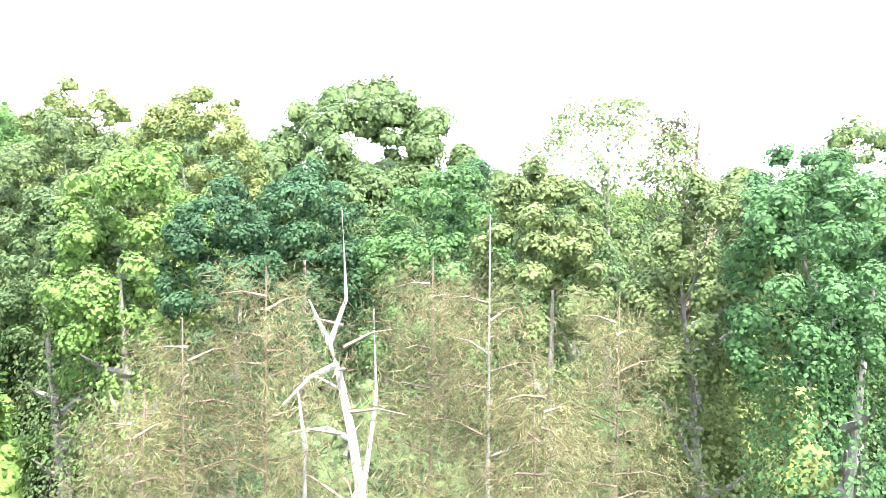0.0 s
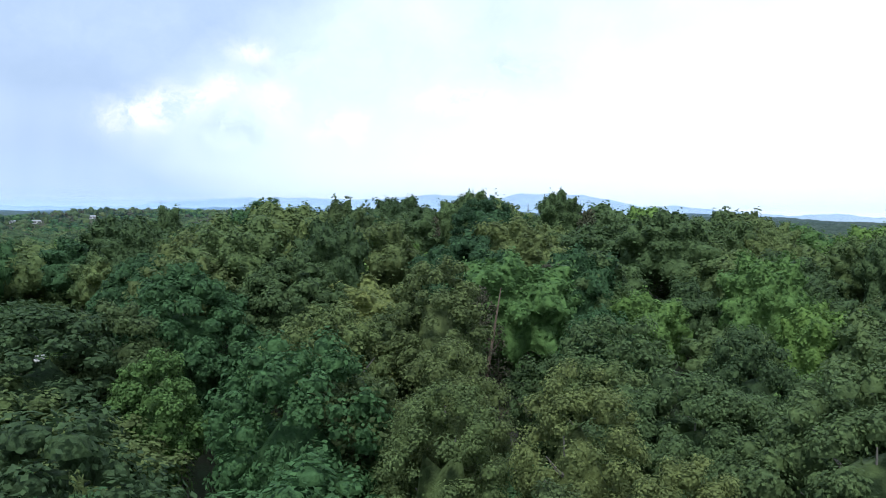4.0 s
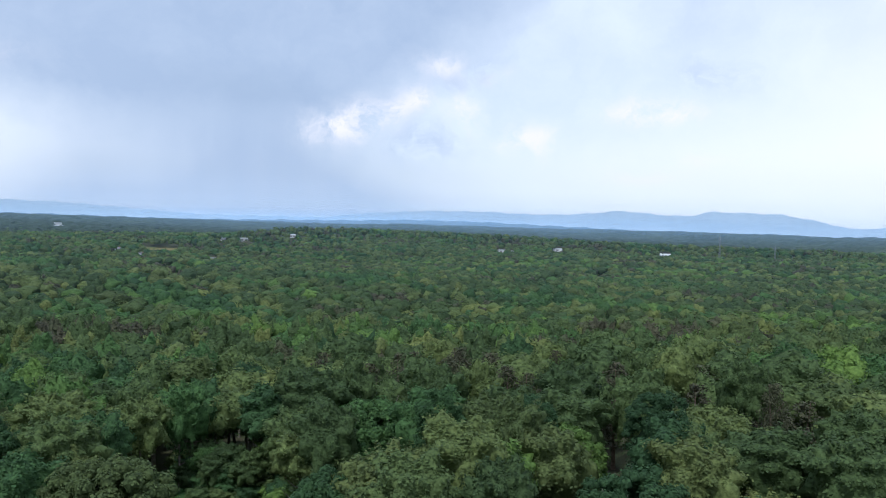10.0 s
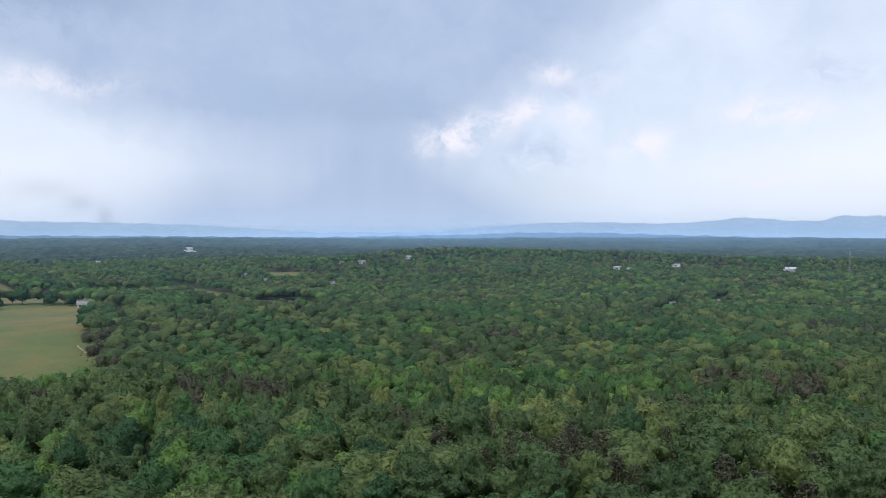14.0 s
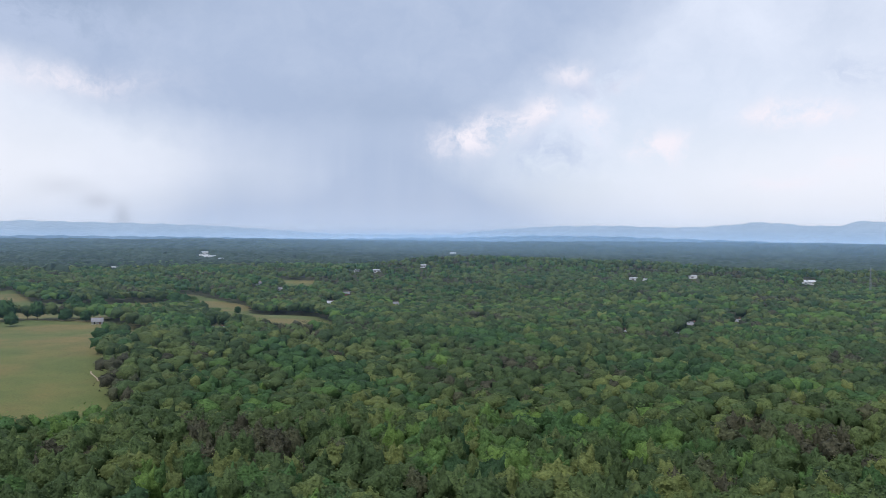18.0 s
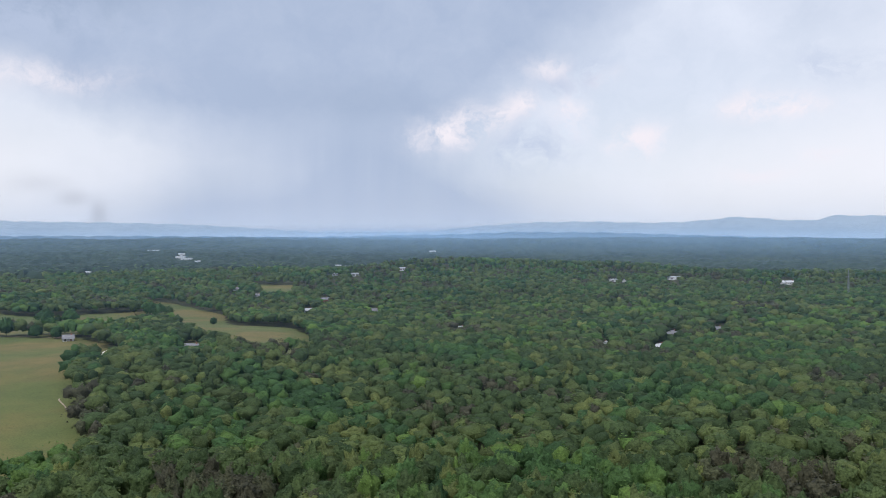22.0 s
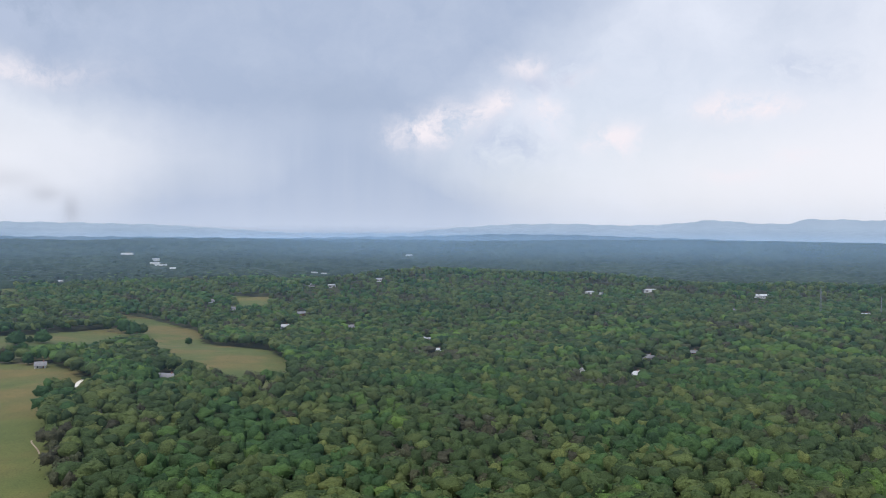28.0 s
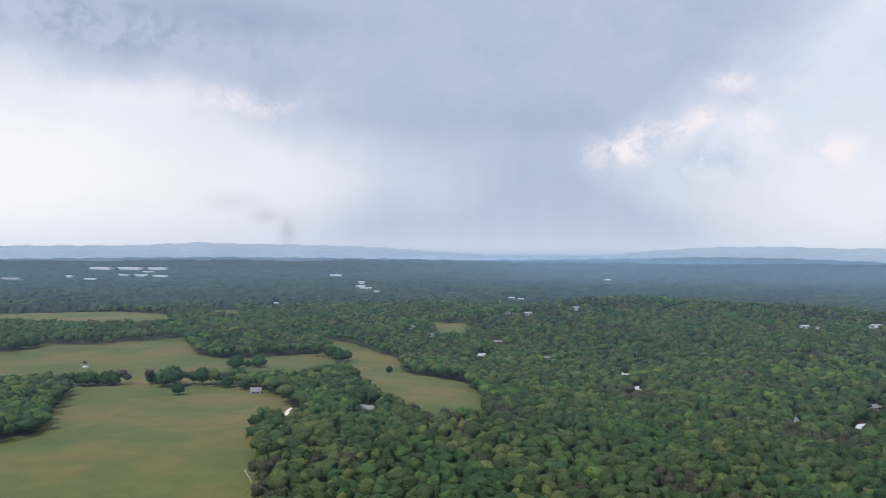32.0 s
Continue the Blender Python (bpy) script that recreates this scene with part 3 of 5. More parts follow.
def domed(rng, h, r, level, lobes, count, size, low, firm=0.64, least=0.2, most=0.46, tall=1.5):
    """A crown seen from afar: one lumpy dome, and sprays of leaves that break its outline."""
    if level not in LOBES:
        bm = bmesh.new()
        bmesh.ops.create_icosphere(bm, subdivisions=level, radius=1)
        v = np.array([p.co[:] for p in bm.verts])
        f = np.array([[p.index for p in t.verts] for t in bm.faces])
        bm.free()
        LOBES[level] = v, f[v[f][:, :, 2].mean(1) > -0.5]
    v, f = LOBES[level]
    i = np.arange(lobes) + 0.5
    z, a = 1 - 1.5 * i / lobes, i * 2.39996 + rng.uniform(0, 6.3)
    ring = np.sqrt(np.clip(1 - z * z, 0, 1))
    out = np.stack([np.cos(a) * ring, np.sin(a) * ring, z], 1) + rng.normal(scale=0.16, size=(lobes, 3))
    out /= np.linalg.norm(out, axis=1)[:, None]
    wide = 1.75 / math.sqrt(lobes) * rng.uniform(0.75, 1.25, lobes)
    swell = rng.uniform(least, most, lobes)

    def reach(d):
        bulge = np.exp(-np.arccos(np.clip(d @ out.T, -1, 1)) ** 2 / wide ** 2 * 1.6) * swell
        return firm + bulge.max(1)

    cap = min(r * tall * rng.uniform(0.85, 1.15), 0.7 * h * (1 - low))

    def shaped(p):
        """A round cap over a deep skirt."""
        return np.stack([p[:, 0] * r, p[:, 1] * r, h - cap + p[:, 2] * np.where(p[:, 2] > 0, cap, h * (1 - low) - cap)], 1)

    shell = shaped(v * (reach(v) * rng.uniform(0.965, 1.035, len(v)))[:, None])
    d = rng.normal(size=(count, 3)) + np.array([0, 0, 0.45])
    d /= np.linalg.norm(d, axis=1)[:, None]
    q = shaped(d * (reach(d) * rng.uniform(0.94, 1.1, count))[:, None])
    nrm = d + rng.normal(scale=0.5, size=(count, 3)) + np.array([0, 0, 0.25])
    nrm /= np.linalg.norm(nrm, axis=1)[:, None]
    t = np.cross(nrm, rng.normal(size=(count, 3)))
    t /= np.linalg.norm(t, axis=1)[:, None]
    b = np.cross(nrm, t)
    s = size * rng.uniform(0.6, 1.3, (count, 1))
    return (shell, f), np.stack([q - t * s, q - b * s * 0.7, q + t * s, q + b * s * 0.7], 1)


NO_SHELL = (np.zeros((0, 3)), np.zeros((0, 3), int))


def pine(rng, h, r, tiers, count, size, low=0.3):
    """Whorls of drooping boughs round a straight stem."""
    n = tiers * 6
    z = low + (0.96 - low) * (np.arange(n) + rng.uniform(0, 1, n)) / n
    a = np.arange(n) * 2.4 + rng.uniform(-0.5, 0.5, n)
    reach = r * np.minimum(1, 2.4 * (1.02 - z) / (1.02 - low)) * rng.uniform(0.3, 0.85, n)
    c = np.stack([np.cos(a) * reach, np.sin(a) * reach, h * z], 1)
    return NO_SHELL, spray(rng, c, 0.2 * r + 0.16 * reach, count, size, 0.7)


def trunk_mesh(name, rng, h, r, limbs, material, fork=0.34):
    bm = bmesh.new()
    lean = rng.normal(scale=0.03 * h, size=2)
    pts = [(lean[0] * k * k, lean[1] * k * k, h * 0.86 * k - 0.5 * (k == 0)) for k in (0, 0.08, 0.3, 0.6, 1.0)]
    w = 0.013 * h + 0.05
    tube(bm, pts, [w * 1.45, w, w * 0.8, w * 0.5, w * 0.12], 7)
    for k in range(limbs):
        z = h * (fork + 0.42 * (k + rng.uniform(0, 0.8)) / max(limbs, 1))
        a = rng.uniform(0, 6.3)
        reach = r * rng.uniform(0.55, 0.85)
        base = Vector((lean[0] * (z / h) ** 2, lean[1] * (z / h) ** 2, z))
        tip = base + Vector((math.cos(a) * reach, math.sin(a) * reach, reach * rng.uniform(0.5, 1.1)))
        tube(bm, [base, base.lerp(tip, 0.5) + Vector((0, 0, -0.1 * reach)), tip], [w * 0.45, w * 0.3, w * 0.08], 5)
    me = bpy.data.meshes.new(name)
    bm.to_mesh(me)
    bm.free()
    me.materials.append(material)
    return me


SPECIES = {
    "oak_tree": (OAK_LEAF, GREY_BARK, "broad oak with olive-green spring leaves in dense woodland"),
    "maple_tree": (MAPLE_LEAF, GREY_BARK, "full maple with fresh deep-green leaves in dense woodland"),
    "hickory_tree": (HICKORY_LEAF, GREY_BARK, "hickory with pale yellow-green leaves and grey bark"),
    "pine_tree": (PINE_NEEDLE, BROWN_BARK, "dusky pine with sparse brownish-green needles"),
}
def tree_models(level, lumps, count, size, limbs, variants, net):
    """Meshes of each species at unit crown: 17 m high, 3.9 m radius."""
    made = {}
    for s, (kind, (leaf, bark, _)) in enumerate(SPECIES.items()):
        made[kind] = []
        for v in range(variants):
            rng = np.random.default_rng(100 * level + 10 * s + v)
            if kind == "pine_tree":
                shell, q = pine(rng, 16.2, 3.2, 13, count, size * 0.9)
            else:
                if level == 0:
                    form = crown_form(rng, 16.7, 3.9, 84, 0.16 + 0.04 * v)
                    shell, q = crown_shell(rng, form, 3.9, 1, 0.6), crown_leaves(rng, form, 3.9, count, size)
                    made[kind].append((soup_mesh("crown", shell, q, leaf), trunk_mesh("trunk", rng, 14.5, 2.9, limbs, bark)))
                    continue
                shell, q = domed(rng, 17, 3.9, net, lumps + 8 * v, count, size, 0.16 + 0.05 * v, 0.58, 0.14, 0.52, 1.1)
            made[kind].append((soup_mesh("crown", shell, q, leaf), trunk_mesh("trunk", rng, 18.2 if kind == "pine_tree" else 14.5, 2.9, limbs, bark)))
    return made


NEAR_MODELS = tree_models(0, 52, 8000, 0.12, 6, 4, 4)
WOOD_MODELS = tree_models(1, 40, 4800, 0.15, 3, 4, 4)
MID_MODELS = tree_models(2, 30, 1600, 0.21, 1, 4, 3)


def plant_tree(kind, models, variant, x, y, height, radius, turn):
    z = float(ground_height(x, y))
    crown, stem = models[kind][variant]
    ob = new(kind)
    ob.matrix_world = Matrix.LocRotScale((x, y, z), Euler((0, 0, turn)), (radius / 3.9, radius / 3.9, height / 17))
    for name, me in (("trunk", stem), ("crown", crown)):
        piece = new(name, me)
        piece.parent = ob
    return tagged(ob, SPECIES[kind][2], "tree", "woodland trees round the clearing")


def feature_tree(kind, x, y, height, radius, seed, low, tone, thin=1.0, tall=1.8):
    """A tree of its own shape, near enough to tell its leaves."""
    leaf, bark, label = SPECIES[kind]
    rng = np.random.default_rng(seed)
    ob = new(kind)
    ob.location = (x, y, float(ground_height(x, y)))
    close = math.hypot(x, y) < 46
    count, size = (int(20000 * thin * max(1, radius / 2.8) ** 1.4), 0.054) if close else (int(14000 * max(1, radius / 3.5)), 0.085) if math.hypot(x, y) < 200 else (900, 0.3)
    if kind == "pine_tree":
        shell, q = pine(rng, height, radius, 14, count // 2, size, low)
    else:
        if math.hypot(x, y) < 120:
            form = crown_form(rng, height * 0.98, radius, int(84 * max(1, radius / 3.0)), low, tall)
            shell, q = crown_shell(rng, form, radius, 1, 0.85 if radius > 3.4 else 0.6), crown_leaves(rng, form, radius, count, size * math.sqrt(radius / 2.0))
            shell = NO_SHELL if thin < 1 else (shell[0], shell[1][:-len(BALLS[2][1])]) if radius < 2.6 else shell
        else:
            shell, q = domed(rng, height * 0.98, radius, 4 if math.hypot(x, y) < 200 else 3, 90, count, size * math.sqrt(radius / 2.0), low, 0.6, 0.16, 0.48, 1.15)
    crown = new("crown", soup_mesh("crown", shell, q, leaf, np.full(len(shell[1]) + len(q), 2 + min(tone, 0.99))))
    stem = new("trunk", trunk_mesh("trunk", rng, height * (1.13 if kind == "pine_tree" else 0.95), radius * 0.8, 8, bark, max(low, 0.25)))
    crown.parent, stem.parent = ob, ob
    return tagged(ob, label, "tree", "woodland trees round the clearing")


# Trees that stand out round the clearing: east, north, height, crown radius, kind, where the crown begins, tone, fullness
FEATURE_TREES = [
    (16.0, 16.3, 15.4, 2.05, "maple_tree", 0.3, 0.05, 1.0),
    (10.6, 15.6, 15.3, 1.80, "maple_tree", 0.3, 0.95, 1.0),
    (16.8, 12.3, 15.1, 2.00, "maple_tree", 0.3, 0.6, 1.0),
    (13.8, 7.8, 14.9, 1.30, "hickory_tree", 0.35, 0.55, 1.0),
    (17.8, 5.9, 15.1, 1.92, "hickory_tree", 0.45, 0.45, 1.0),
    (17.2, 21.9, 18.2, 2.07, "hickory_tree", 0.35, 0.95, 1.0),
    (18.5, 30.7, 19.1, 2.92, "hickory_tree", 0.35, 0.85, 1.0),
    (27.7, 24.3, 20.0, 5.64, "oak_tree", 0.35, 0.6, 1.0),
    (28.8, 13.5, 19.1, 3.51, "oak_tree", 0.5, 0.8, 0.5),
    (30.7, 11.5, 18.5, 2.13, "pine_tree", 0.4, 0.6, 1.0),
    (13.9, 24.1, 16.9, 2.70, "hickory_tree", 0.35, 0.2, 1.0),
    (30.3, 5.1, 18.1, 3.00, "oak_tree", 0.35, 0.7, 1.0),
    (23.1, 15.5, 15.8, 2.34, "maple_tree", 0.35, 0.1, 1.0),
    (27.0, 6.4, 16.6, 2.52, "maple_tree", 0.35, 0.3, 1.0),
    (21.9, 11.7, 15.1, 1.76, "oak_tree", 0.35, 0.4, 1.0),
    (16.4, 3.5, 15.3, 1.71, "maple_tree", 0.3, 0.5, 1.0),
    (10.7, 13.1, 14.5, 1.17, "maple_tree", 0.4, 0.0, 1.0),
    (10.5, 18.0, 14.5, 1.47, "oak_tree", 0.3, 0.5, 1.0),
    (33.6, 8.9, 14.8, 2.72, "oak_tree", 0.3, 0.5, 1.0),
    (35.1, 20.9, 16.9, 4.53, "oak_tree", 0.3, 0.7, 1.0),
    (27.7, 35.3, 17.0, 5.87, "oak_tree", 0.3, 0.5, 1.0),
    (41.2, 11.6, 17.6, 5.32, "oak_tree", 0.3, 0.8, 1.0),
    (20.7, 17.2, 14.2, 1.73, "oak_tree", 0.3, 0.4, 1.0),
    (3.1, 50.9, 15.9, 2.67, "maple_tree", 0.15, 0.75, 1.0),
    (8.5, 47.3, 16.1, 2.66, "maple_tree", 0.15, 0.5, 1.0),
    (1.0, 58.9, 16.7, 4.25, "hickory_tree", 0.25, 0.1, 1.0),
    (41.9, 89.8, 19.8, 2.94, "maple_tree", 0.2, 0.02, 1.0),
    (39.9, 90.7, 19.4, 2.61, "maple_tree", 0.2, 0.02, 1.0),
    (16.9, 94.5, 20.3, 3.17, "maple_tree", 0.2, 0.2, 1.0),
    (28.0, 95.0, 18.8, 3.92, "maple_tree", 0.2, 0.1, 1.0),
    (34.3, 62.3, 16.8, 2.10, "pine_tree", 0.2, 0.1, 1.0),
    (26.1, 57.5, 16.3, 2.48, "pine_tree", 0.2, 0.3, 1.0),
    (15.8, 37.9, 19.0, 2.93, "hickory_tree", 0.25, 0.6, 1.0),
    (13.9, 34.4, 18.0, 2.88, "oak_tree", 0.25, 0.8, 1.0),
    (-16.6, 83.6, 18.6, 6.9, "hickory_tree", 0.25, 0.2, 1.0),
    (4.1, 81.4, 15.7, 5.07, "maple_tree", 0.25, 0.2, 1.0),
    (11.0, 109.0, 15.8, 8.64, "maple_tree", 0.25, 0.55, 1.0),
    (32.3, 75.1, 16.9, 6.13, "maple_tree", 0.25, 0.1, 1.0),
    (-35.0, 103.2, 19.7, 5.40, "maple_tree", 0.25, 0.15, 1.0),
    (-31.1, 70.3, 21.4, 4.56, "oak_tree", 0.25, 0.8, 1.0),
    (-24.6, 68.7, 20.4, 4.08, "oak_tree", 0.25, 0.5, 1.0),
    (-2.3, 93.4, 6.2, 2.82, "maple_tree", 0.2, 0.95, 1.0),
    (14.5, 68.1, 16.8, 4.99, "oak_tree", 0.25, 0.4, 1.0),
    (31.7, 94.6, 14.9, 5.23, "maple_tree", 0.25, 0.9, 1.0),
    (5.6, 62.3, 17.8, 5.29, "maple_tree", 0.25, 0.3, 1.0),
    (20.9, 52.8, 20.0, 3.30, "hickory_tree", 0.25, 0.5, 1.0),
    (-19.8, 50.1, 22.7, 3.89, "hickory_tree", 0.25, 0.75, 1.0),
]
for k, (x, y, h, r, kind, low, tone, thin) in enumerate(FEATURE_TREES):
    feature_tree(kind, x, y, h, r, 300 + k, low, tone, thin)

LANE = [(-18, 122), (-2, 122), (0, 100), (0.5, 62), (-11, 60), (-22, 96)]


def free_ground(x, y, margin):
    """Where trees may grow: not in fields, on the lane, or at the launching place."""
    ok = np.hypot(x, y) > 9
    for fx, fy, _, fr, *_ in FEATURE_TREES:
        ok &= np.hypot(x - fx, y - fy) > 0.7 * (fr + margin)
    for ring in list(FIELDS.values()) + [LANE]:
        ok &= ~inside(x, y, ring)
    for hx, hy, reach in HOUSE_CLEARINGS:
        ok &= np.hypot(x - hx, y - hy) > reach
    return ok


# where buildings and yards stand: east, north, half width
SITES = [
    (-200, 584, 2.5), (-200, 566, 2.5), (-194, 545, 2.5),
    (-251, 634, 3.85), (-147, 580, 5.95), (-122, 993, 5.6), (43, 759, 4), (38, 884, 3.5), (213, 696, 5.25), (180, 617, 4.5), (144, 632, 3), (258, 714, 3.75), (444, 1079, 4.5),
    (547, 1219, 7), (532, 1212, 4), (597, 1039, 6), (-45, 995, 6.5), (-116, 1121, 5.6), (-254, 1230, 4.2), (-211, 1165, 4.2), (309, 1305, 6.5), (325, 1299, 4), (395, 1280, 9),
    (-522, 1973, 18), (-577, 2124, 9.5), (-467, 1865, 8), (-545, 2010, 11), (-1866, 3036, 44), (-1764, 3064, 48), (-1654, 3081, 36), (-1483, 2538, 20), (-1425, 2546, 22),
    (-1363, 2559, 24), (-1578, 2866, 20), (-1571, 2385, 10.5), (-1480, 2350, 20), (-1647, 2219, 30), (-1007, 2469, 8), (-881, 2905, 20), (63, 2946, 15), (-169, 1903, 12),
    (-147, 1892, 10), (-91, 1331, 6), (-124, 1354, 4), (-18, 1375, 4.5), (-577, 1526, 6), (-303, 1950, 14), (-273, 1917, 14), (-253, 1865, 14), (-230, 1790, 14), (-213, 1722, 14),
    (-181, 1623, 12),
]
HOUSE_CLEARINGS = [(x, y, min(w + 3, 18)) for x, y, w in SITES]


def sight_cap(x, y):
    """How tall trees stand: gardens and lanes south of the houses keep low ones."""
    most = np.full(np.shape(x), 99.0)
    for hx, hy, half in SITES:
        r = math.hypot(hx, hy)
        near, beside = ((hx - x) * hx + (hy - y) * hy) / r, np.abs((hx - x) * hy - (hy - y) * hx) / r
        lane = (near > -half) & (near < 13 * r / 90) & (beside < half + 1)
        most = np.where(lane, np.minimum(most, np.maximum(near * 76 / r + 2.6, 1.0)), most)
    return most


def scatter(seed, r0, r1, a0, a1, step, soft=0.0):
    """Jittered places in a sector: east, north."""
    rng = np.random.default_rng(seed)
    g = np.arange(-1.2 * r1, 1.2 * r1 + step, step)
    x, y = [q.ravel() for q in np.meshgrid(g, g)]
    x, y = x + rng.uniform(-0.42, 0.42, x.size) * step, y + rng.uniform(-0.42, 0.42, x.size) * step
    r, a = np.hypot(x, y), np.degrees(np.arctan2(x, y))
    r = r + np.clip(rng.normal(scale=0.4, size=r.size), -1, 1) * np.where(np.abs(r - r0) < np.abs(r - r1), r0, r1) * soft
    keep = (r >= r0) & (r < r1) & (a > a0) & (a < a1)
    x, y = x[keep], y[keep]
    keep = free_ground(x, y, 2.6 if step > 5 else 0.6)
    return x[keep], y[keep]


def choose_kinds(rng, x, y):
    """Kinds in drifts, as woods have them."""
    drift = np.sin(x / 31 + 0.4) * np.cos(y / 43) + 0.6 * np.sin(x / 13 + y / 17) + rng.normal(scale=0.5, size=x.size)
    order = np.array(["pine_tree", "oak_tree", "hickory_tree", "oak_tree", "maple_tree"])
    return order[np.clip(np.digitize(drift, [-1.08, -0.2, 0.12, 0.5]), 0, 4)]


# single trees of the near woods
for r0, r1, a0, a1, step, models, seed in ((36, 64, -25, 92, 6.4, NEAR_MODELS, 1), (16, 36, -30, 22, 6.0, NEAR_MODELS, 2), (64, 125, -36, 92, 7.8, WOOD_MODELS, 3), (125, 175, -41, 60, 7.2, MID_MODELS, 4)):
    xs, ys = scatter(seed, r0, r1, a0, a1, step)
    rng = np.random.default_rng(50 + seed)
    for x, y, kind in zip(xs, ys, choose_kinds(rng, xs, ys)):
        h, r = rng.uniform(13.5, 20), rng.uniform(3.7, 6.2)
        if kind == "pine_tree":
            h, r = h - 1.0, r * 0.9
        if math.hypot(x, y) < 64 and math.degrees(math.atan2(x, y)) > 15:
            h, r = h - 2.0, r * 0.85
        plant_tree(str(kind), models, int(rng.integers(0, 4)), x, y, h, r, rng.uniform(0, 6.3))


# lower trees that fill the wood round the clearing
xs, ys = scatter(21, 10, 42, 5, 98, 4.0)
rng = np.random.default_rng(71)
for x, y in zip(xs, ys):
    if math.hypot(x, y) > 12:
        plant_tree(("maple_tree", "oak_tree", "maple_tree", "hickory_tree")[int(rng.integers(0, 4))], WOOD_MODELS, int(rng.integers(0, 4)), x, y, rng.uniform(7.5, 11.5), rng.uniform(2.0, 3.0), rng.uniform(0, 6.3))

for k in range(12):
    x, y = -3.5 - 9 * ((k * 0.618) % 1), 62 + 18 * ((k * 0.37) % 1)
    plant_tree(("maple_tree", "oak_tree")[k % 2], WOOD_MODELS, k % 4, x, y, rng.uniform(5.5, 7.5), rng.uniform(2.0, 2.8), k)


for k in range(26):
    x, y = -17 + 15 * ((k * 0.618) % 1), 116.5 + 13 * ((k * 0.37) % 1)
    plant_tree(("maple_tree", "oak_tree")[k % 2], WOOD_MODELS, k % 4, x, y, rng.uniform(5, 9.5), rng.uniform(2.0, 3.2), k)

# undergrowth along the drive and the wood's edge
def undergrowth():
    rng = np.random.default_rng(77)
    ring = LANE[:4] + LANE[4:]
    k = 0
    for (ax, ay), (bx, by) in zip(ring, ring[1:] + ring[:1]):
        n = int(math.hypot(bx - ax, by - ay) / 2.2)
        for i in range(n):
            f = (i + rng.uniform(0, 0.8)) / n
            x, y = ax + (bx - ax) * f + rng.normal(scale=0.8), ay + (by - ay) * f + rng.normal(scale=0.8)
            if y < 84 or (y < 112 and -12 < x < -4):
                continue
            r = rng.uniform(1.5, 2.6)
            ob = plant_tree(("maple_tree", "oak_tree")[k % 2], MID_MODELS, k % 4, x, y, rng.uniform(3.5, 7), r, rng.uniform(0, 6.3))
            ob.name = "shrub"
            tagged(ob, "leafy green understorey bush at the edge of the drive", "shrub", "bushes along the drive")
            k += 1


undergrowth()
for k in range(14):
    ob = plant_tree(("maple_tree", "oak_tree")[k % 2], MID_MODELS, k % 4, -19 + 1.35 * k, 115.6 + 2.2 * ((k * 0.618) % 1), 3.4 + 1.6 * ((k * 0.37) % 1), 2.2, 1.7 * k)
    ob.name = "shrub"
    tagged(ob, "leafy green bush behind the monument lawn", "shrub", "bushes along the drive")


def joined_wood(name, seed, r0, r1, a0, a1, step, lobes, count, size, level, label, grow=1.0):
    """Woods too many to count: crowns of one kind joined in one mesh."""
    xs, ys = scatter(seed, r0, r1, a0, a1, step, 0.16 if r0 >= 300 else 0.0)
    rng = np.random.default_rng(seed + 7)
    kinds = choose_kinds(rng, xs, ys)
    zs, most = ground_height(xs, ys), sight_cap(xs, ys)
    drift = 0.16 * np.sin(xs / 47 + 1) * np.sin(ys / 61) + 0.14 * np.sin(xs / 19 + ys / 33)
    for kind, (leaf, _, _) in SPECIES.items():
        models = []
        for v in range(10):
            mr = np.random.default_rng(1000 + seed + v)
            models.append(domed(mr, 17, 4.0, level, lobes + v, count, size, 0.2 if r0 < 300 else 0.04, 0.5, 0.18, 0.62, 1.5) if kind != "pine_tree" else domed(mr, 16.5, 3.5, level, lobes + 4 + v, int(count * 1.5), size, 0.05, 0.44, 0.2, 0.62, 1.9))
        pick = np.nonzero((kinds == kind) & (most > 2.5))[0]
        if not len(pick):
            continue
        places, corners, quads, tri_tone, quad_tone, base = [], [], [], [], [], 0
        for i in pick:
            (v, f), q = models[int(rng.integers(0, 10))]
            a, w, h = rng.uniform(0, 6.3), rng.uniform(0.62, 1.35) * grow, rng.uniform(0.82, 1.13) * (0.8 if r0 >= 300 else 1.0)
            tone = min(max(0.46 + drift[i] + rng.uniform(-0.32, 0.32), 0.0), 1.0) * 0.99
            if 17 * h > most[i]:
                w, h = w * max(most[i] / (17 * h), 0.55), most[i] / 17
            c, s, k = math.cos(a) * w, math.sin(a) * w, rng.uniform(0.78, 1.2)
            m = np.array([[c, -s * k, 0], [s, c * k, 0], [0, 0, h]]).T
            place = (xs[i], ys[i], zs[i])
            places.append(v @ m + place), corners.append(f + base), quads.append(q @ m + place)
            base += len(v)
            tri_tone.append(np.full(len(f), tone)), quad_tone.append(np.full(len(q), tone))
        me = soup_mesh(name, (np.concatenate(places), np.concatenate(corners)), np.concatenate(quads), leaf, np.concatenate(tri_tone + quad_tone))
        tagged(new(name, me), label, "woodland", kind="stuff")


